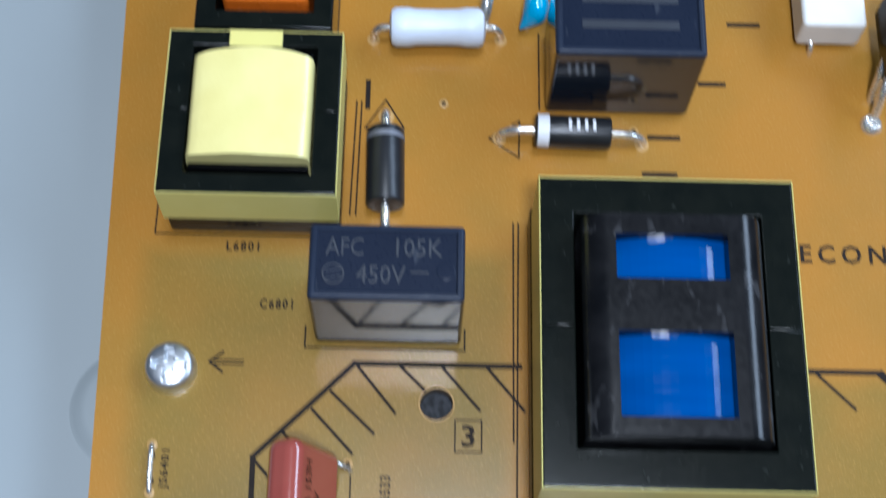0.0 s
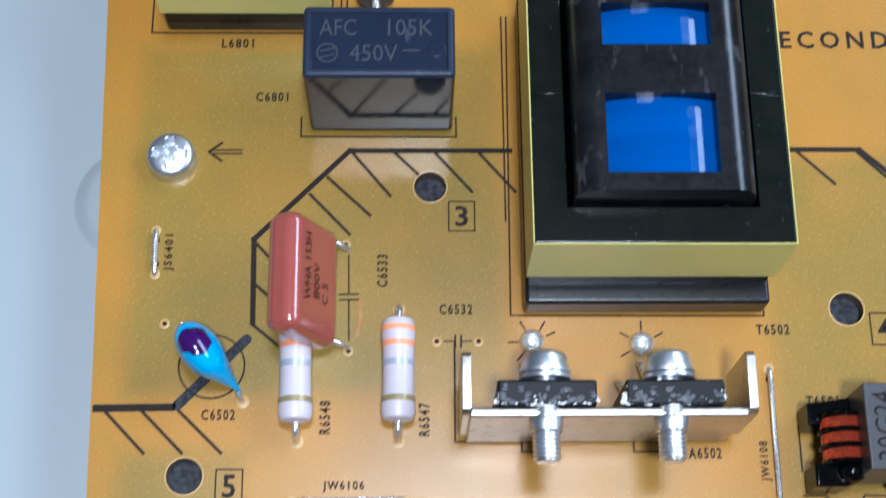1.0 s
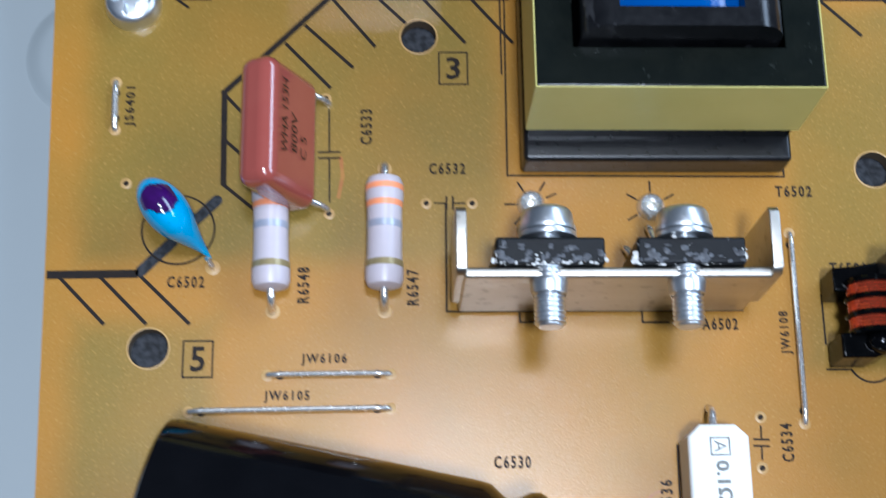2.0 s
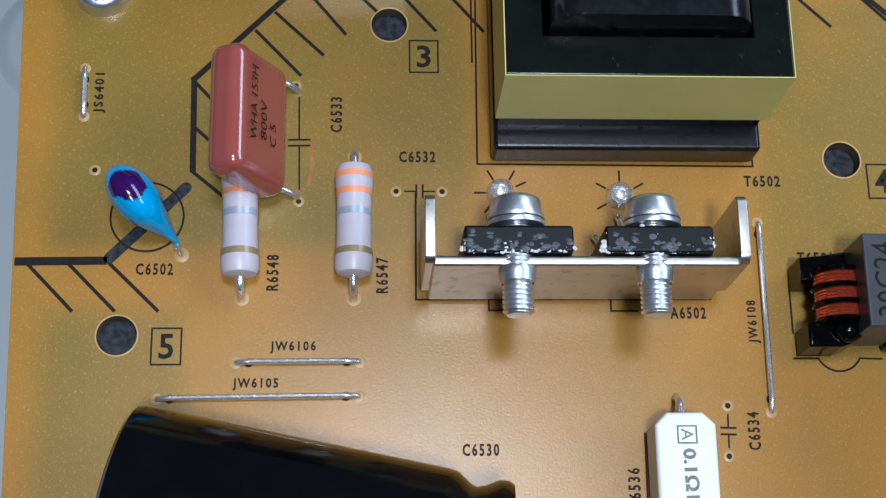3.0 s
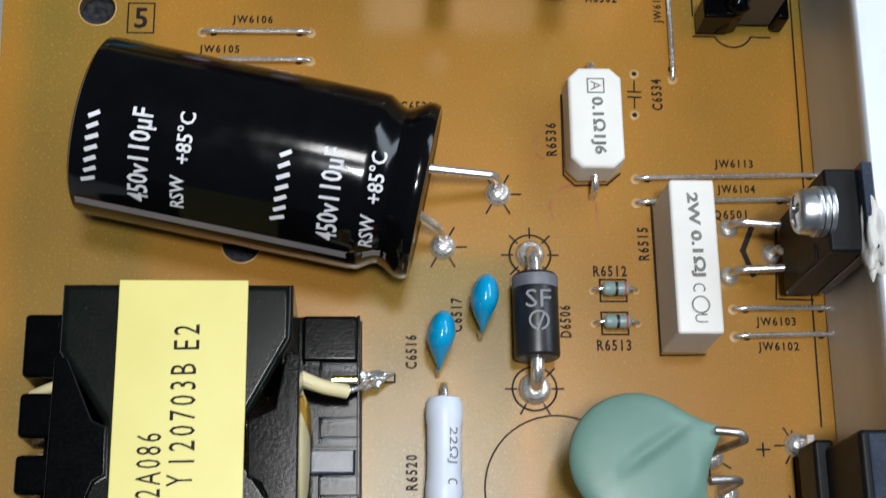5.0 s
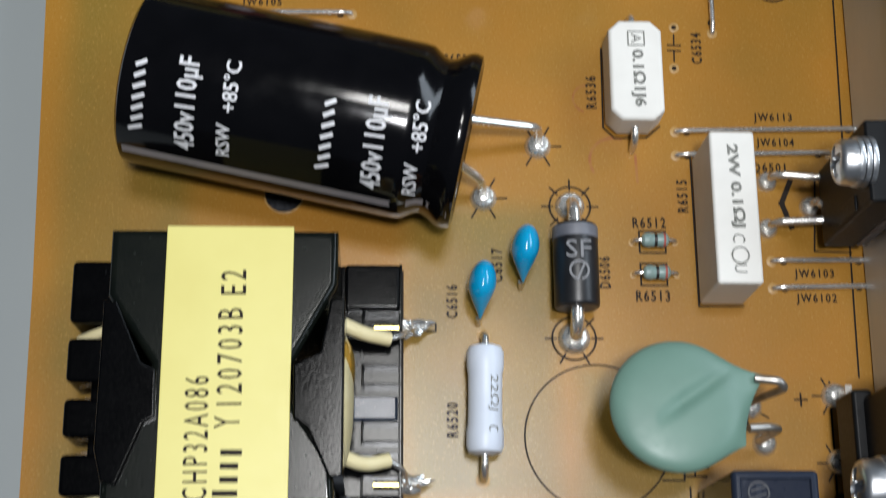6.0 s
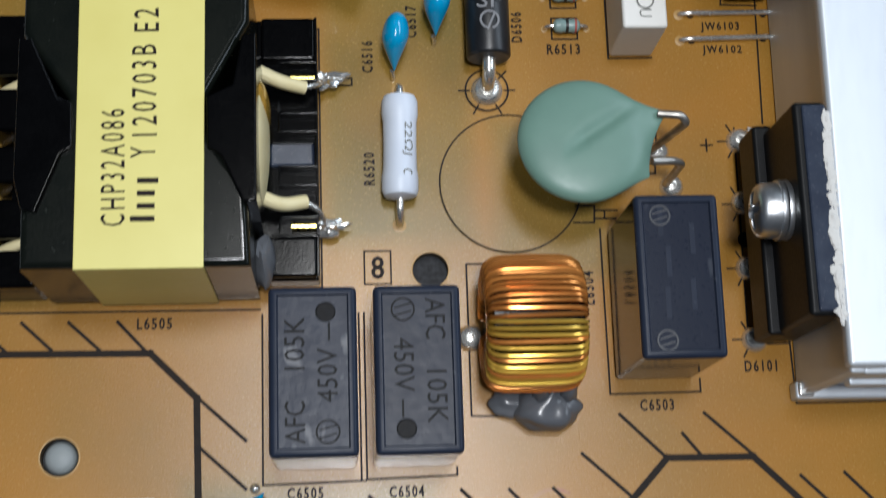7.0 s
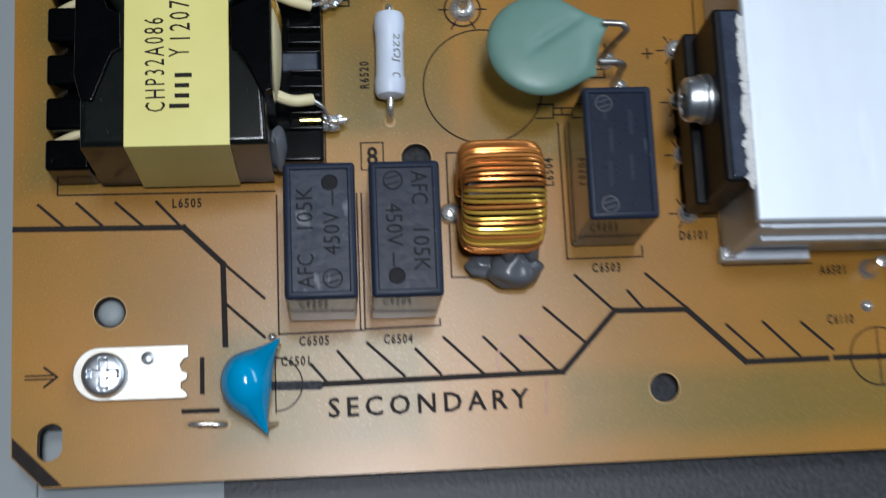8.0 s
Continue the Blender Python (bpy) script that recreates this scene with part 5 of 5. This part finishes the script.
part("body", placed(bm, Matrix.Translation((0, 0, 10.8)) @ Matrix.Rotation(radians(-5), 4, "X")), GREEN, va)
part("lead", tube([(7.6, 2.7, 11.0), (9.9, 2.4, 11.4), (10.5, 1.8, 10.8), (9.4, 2.0, 3), (9.1, 2.0, -0.3)], 0.42), TARNISH, va)
part("lead", tube([(6.9, -2.0, 10.2), (9.3, -1.8, 9.6), (10.3, -1.8, 8.6), (10.4, -1.8, -0.3)], 0.42), TARNISH, va)
joint(38.3, -59.2, 1.25, 1.0)
joint(39.6, -63.0, 1.25, 1.0)

for x0, x1, y0, y1, lab in ((32.3, 40.45, -83.6, -67.7, "grey box film capacitor beside the green varistor"), (-2.5, 5.65, -91.9, -76.1, "grey box film capacitor marked AFC 105K 450V, worn, sheen painted into its top"),
                            (7.2, 15.3, -91.9, -76.1, "grey box film capacitor marked AFC 105K 450V")):
    cap = box_cap(x0, x1, y0, y1, 14.7, lab, top=None if x0 > 30 else WORN_SHEEN if x0 < 0 else WORN_DULL)
    if x0 < 30:
        s = 1 if x0 < 0 else -1
        up = 90 if s > 0 else -90
        letters("AFC", -1.7 * s, -4.7 * s, Z, up, 3.9, 1.9, cap, DARK_MARK, "marking")
        letters("105K", -1.7 * s, 2.6 * s, Z, up, 4.9, 1.9, cap, DARK_MARK, "marking")
        letters("450V", 1.3 * s, -0.4 * s, Z, up, 5.0, 1.9, cap, DARK_MARK, "marking")
        ring_sign(cap, 1.3 * s, -5.6 * s, 1.05, Z, DARK_MARK)
        part("round_mark", lathe([(0, 0.06), (0.8, 0.06), (0.95, 0)], 24, Matrix.Translation((1.2 * s, 5.5 * s, Z))), DARK_MARK, cap)
        part("marking", strip([(1.5 * s, 2.9 * s), (1.5 * s, 4.4 * s)], 0.2, Z), DARK_MARK, cap, smooth=0)
    else:
        for a, b in ((-1.6, 5.4), (-1.0, 1.4), (1.4, 3.6), (1.2, -1.8), (-1.3, -2.6)):
            part("marking_bar", strip([(a, b - 1.3), (a, b + 1.3)], 0.5, Z), RIM, cap, smooth=0)
        ring_sign(cap, -1.6, 5.9, 0.95, Z)
        ring_sign(cap, -1.6, -6.2, 0.95, Z)

ch = thing("toroid_choke", 23.0, -78.6, 0, 0, "copper-wound ring choke standing on edge in grey glue", "choke")
bm = placed(lathe([(2.6, -4.3), (6.0, -4.3), (6.0, 4.3), (2.6, 4.3), (2.6, -4.3)], 40), Matrix.Translation((0, 0, 6.9)) @ Matrix.Rotation(radians(90), 4, "Y"))
part("ring_core", bm, BLACK, ch)
rngc = random.Random(11)
N = 62
for i in range(N):
    a = 2 * math.pi * i / N + rngc.uniform(-0.008, 0.008)
    skew = rngc.uniform(-0.018, 0.018)
    lift = rngc.uniform(-0.08, 0.06)
    if abs(((math.degrees(a) + 180) % 360) - 180 + 90) < 16:
        continue
    loop = []
    for k in range(20):
        u = 2 * math.pi * k / 20
        cu, su = math.cos(u), math.sin(u)
        xx = 4.75 * math.copysign(abs(cu) ** 0.42, cu)
        rr = 4.25 + lift + 2.35 * math.copysign(abs(su) ** 0.5, su)
        aa = a + skew * cu
        loop.append((xx, rr * math.cos(aa), 6.9 + rr * math.sin(aa)))
    # some upper turns facing the viewer take the brighter copper as a painted highlight
    highlit = 0 < i and (0.24 < ((a / (2 * math.pi)) % 1) < 0.47) and rngc.random() < 0.45
    part("winding_turn", tube(loop, 0.22, 8, closed=True), COPPER_LIGHT if highlit else COPPER, ch)
gl = B()
blob((1.9, -7.9, 2.2), (3.3, 2.3, 2.3), (((0.1, 0.6, 0.7), 0.8, 3),), 4, 0.2, bm=gl)
blob((-1.7, -7.1, 1.2), (2.2, 1.6, 1.3), (), 4, 0.2, bm=gl)
blob((1.0, -6.5, 3.6), (0.85, 1.1, 2.6), (((-0.1, 0.3, 0.9), 2.2, 3),), 3, 0.2, bm=gl)
blob((3.8, -6.4, 3.4), (1.0, 1.2, 2.4), (((0.2, 0.4, 0.8), 1.8, 3),), 3, 0.2, bm=gl)
part("glue", gl, GLUE, ch, "lump of dark grey glue", smooth=80)
joint(17.5, -78.9, 1.35, 1.2)

hs = thing("heat_sink", 52.0, -40.0, 0, -0.6, "large brushed aluminium heat sink on the board", "heat sink")
SX, SY = 52.0, -40.0
part("side_wall", box(-0.3, 1.3, -85.6 - SY, 0.8 - SY, 0.1, 16.6, 0.3), ALU, hs)
part("top_plate", box(-0.9, 60, -85.2 - SY, 1.2 - SY, 16.4, 18.2, 0.5, 3), ALU, hs)
part("front_lip", box(1.0, 60, -85.7 - SY, -84.6 - SY, 12.6, 16.5, 0.3), ALU, hs)
part("front_ledge", box(1.0, 60, -86.2 - SY, -84.6 - SY, 10.8, 12.4, 0.2), ALU, hs)
part("front_wall", box(0.8, 60, -84.8 - SY, -83.2 - SY, 0.1, 11.0, 0.3), ALU, hs)
part("foot", box(-1.0, 10.2, -86.2 - SY, -84.4 - SY, 0.02, 2.2, 0.3), ALU, hs)
part("corner_post", box(-0.8, 1.0, -86.0 - SY, -84.4 - SY, 0.05, 2.4, 0.35, 3), SOLDER, hs)
ps = box(-1.3, -0.75, -80.9 - SY, -60.6 - SY, 16.9, 18.16, 0.15)
rp = random.Random(5)
for j in range(150):
    blob((-1.25 + rp.gauss(0, 0.14), rp.uniform(-81.0, -60.5) - SY, 18.1 + rp.uniform(0, 0.2)), (rp.uniform(0.12, 0.45), rp.uniform(0.2, 0.9), rp.uniform(0.06, 0.16)), (), 2, 0.5, bm=ps)
tagged(part("paste", ps, PASTE, hs, "ragged line of white thermal paste"), kind="stuff")
pinb = solo("terminal_pin", lathe([(0, 5.4), (0.7, 5.2), (0.8, 4.6), (0.8, 1.0), (1.1, 0.7), (1.4, 0.02)], 24), TIN, "bright round pin standing in solder", "pin", at=(69.6, -87.4, 0))
solo("solder_dot", lathe([(0, 0.5), (0.5, 0.4), (0.8, 0.02)], 20), SOLDER, "small bead of solder", "solder joint", at=(69.0, -92.0, 0))

br = thing("bridge_rectifier", 47.9, -69.0, 0, 0, "black bridge rectifier clamped upright to the heat sink", "rectifier")
part("lower_body", box(-1.5, 0.6, -11.5, 10.2, 2.8, 8.2, 0.4), EPOXY, br, "matt black lower ledge")
part("body", box(-0.4, 2.9, -11.4, 9.4, 3.0, 18.0, 0.5, 3), EPOXY, br, "glossy black upper body")
part("top_face", box(0.4, 2.75, -11.0, 9.0, 17.8, 18.25, 0.2), THERMAL, br, "blue-black glossy insulator edge")
for y in (11.0, 4.1, -3.0, -10.6):
    part("lead", box(-0.5, 0.2, y - 0.5, y + 0.5, -0.3, 3.4), TIN, br)
    joint(47.3, -69.0 + y, 1.35, 1.0)
screw("rectifier_screw", Matrix.Translation((47.5, -69.2, 13.6)) @ Matrix.Rotation(radians(-90), 4, "Y"), 2.75, 2.2, 0, "zinc pan-head screw with washers in the rectifier", 2)
# a round dot of black print beside the ledge
part("hole_dot", lathe([(0, 0.05), (0.85, 0.05)], 20, Matrix.Translation((47.2, -68.9, 0))), SILK, board)

qq = thing("power_transistor", 48.2, -38.0, 0, 0, "black power transistor screwed to the heat sink, paste round it", "transistor")
part("body", box(-1.6, 1.8, -4.6, 3.8, 2.6, 18.0, 0.35), EPOXY, qq)
part("tab", box(1.7, 2.8, -4.7, 4.0, 3.4, 19.4, 0.15), THERMAL, qq, "blue-grey insulated tab")
part("notch", box(-1.8, -1.4, -4.2, -2.6, 8.5, 14.0, 0.15), EPOXY, qq)
part("paste", blob((2.6, -2.8, 18.2), (1.0, 4.4, 1.5), (), 4, 0.6), PASTE, qq, "smear of white thermal paste")
for y, e in ((3.2, (-6.4, 3.5)), (0.2, (-1.9, 0.7)), (-1.6, (-6.7, -1.8))):
    part("lead", tube([(-0.6, y - 0.2, 3.6), (-1.9, y - 0.2, 3.2), (e[0] + 0.7, e[1] - 0.1, 2.9 if e[0] < -5 else 2.2), (e[0] + 0.1, e[1], 2.0), (e[0], e[1], -0.3)], 0.42), TIN, qq)
    joint(48.2 + e[0], -38.0 + e[1], 1.1, 0.9)
for pts in ([(44.4, -34.4), (43.3, -36.9), (44.2, -39.6)], ):
    printed(pts, 0.6, name="printed_chevron")
screw("heat_sink_screw", Matrix.Translation((47.2, -38.4, 17.2)) @ Matrix.Rotation(radians(-90), 4, "Y"), 2.3, 1.8, 0, "zinc pan-head screw with washers in the transistor", 3)

# ---- bottom corner ----
tab = thing("ground_lug", -21.5, -97.5, 0, 0, "flat tinned metal lug with a notched end on the board", "lug")
o = [(a + 0.0, b) for a, b in arc(-3.4, 0, 3.2, 90, 270, 16)]
o += [(6.5, -3.2), (6.9, -2.9), (6.7, -2.4), (6.1, -2.0), (6.1, -1.3), (6.8, -0.9), (6.9, -0.2), (6.2, 0.1), (6.0, 0.8), (6.4, 1.5), (7.0, 1.7), (7.0, 3.2)]
lug = part("plate", prism(o, 0.1, 0.75, 0.12), material("tinned_plate", (0.62, 0.60, 0.54), 0.42, 0.6, second=(0.50, 0.47, 0.40), scale=500, fine=1800, bump=0.15), tab)
part("dimple", lathe([(0, 0.2), (0.5, 0.16), (0.8, 0)], 20, Matrix.Translation((2.2, 1.7, 0.74))), STEEL, tab)
screw("board_screw", Matrix.Translation((-24.3, -97.7, 0.8)), 2.75, 1.7, 0, "bright zinc cross-head screw in the metal lug", 0)
post = solo("chassis_post", lathe([(0, -0.2), (0.9, -0.25), (1.4, -0.5), (1.68, -1.0), (1.72, -7.0)], 32), CHASSIS, "pale rounded chassis post in a board hole", "post", at=(-23.9, -90.0, 0))

bc = thing("disc_capacitor", -7.2, -99.6, 0, 0, "glossy sky-blue epoxy disc capacitor leaning over its leads", "capacitor")
bm = blob((0, 0, 0), (3.0, 3.6, 3.6), (((0.60, 0.79, -0.2), 3.4, 5), ((0.36, -0.9, -0.25), 3.2, 5)), 4)
part("body", placed(bm, Matrix.Translation((-0.3, 0, 4.6))), CYAN, bc)
part("lead", tube([(2.6, 4.2, 2.6), (3.2, 4.9, 1.0), (3.4, 5.0, -0.3)], 0.36), TIN, bc)
part("lead", tube([(1.5, -5.0, 2.4), (2.6, -4.6, 0.9), (3.0, -4.4, -0.3)], 0.36), TIN, bc)
jumper((-14.5, -103.8), (-10.2, -103.95), 0.34)
part("solder_bead", lathe([(0, 0.35), (0.35, 0.3), (0.55, 0.02)], 18, Matrix.Translation((-4.6, -93.6, 0))), SOLDER, board)
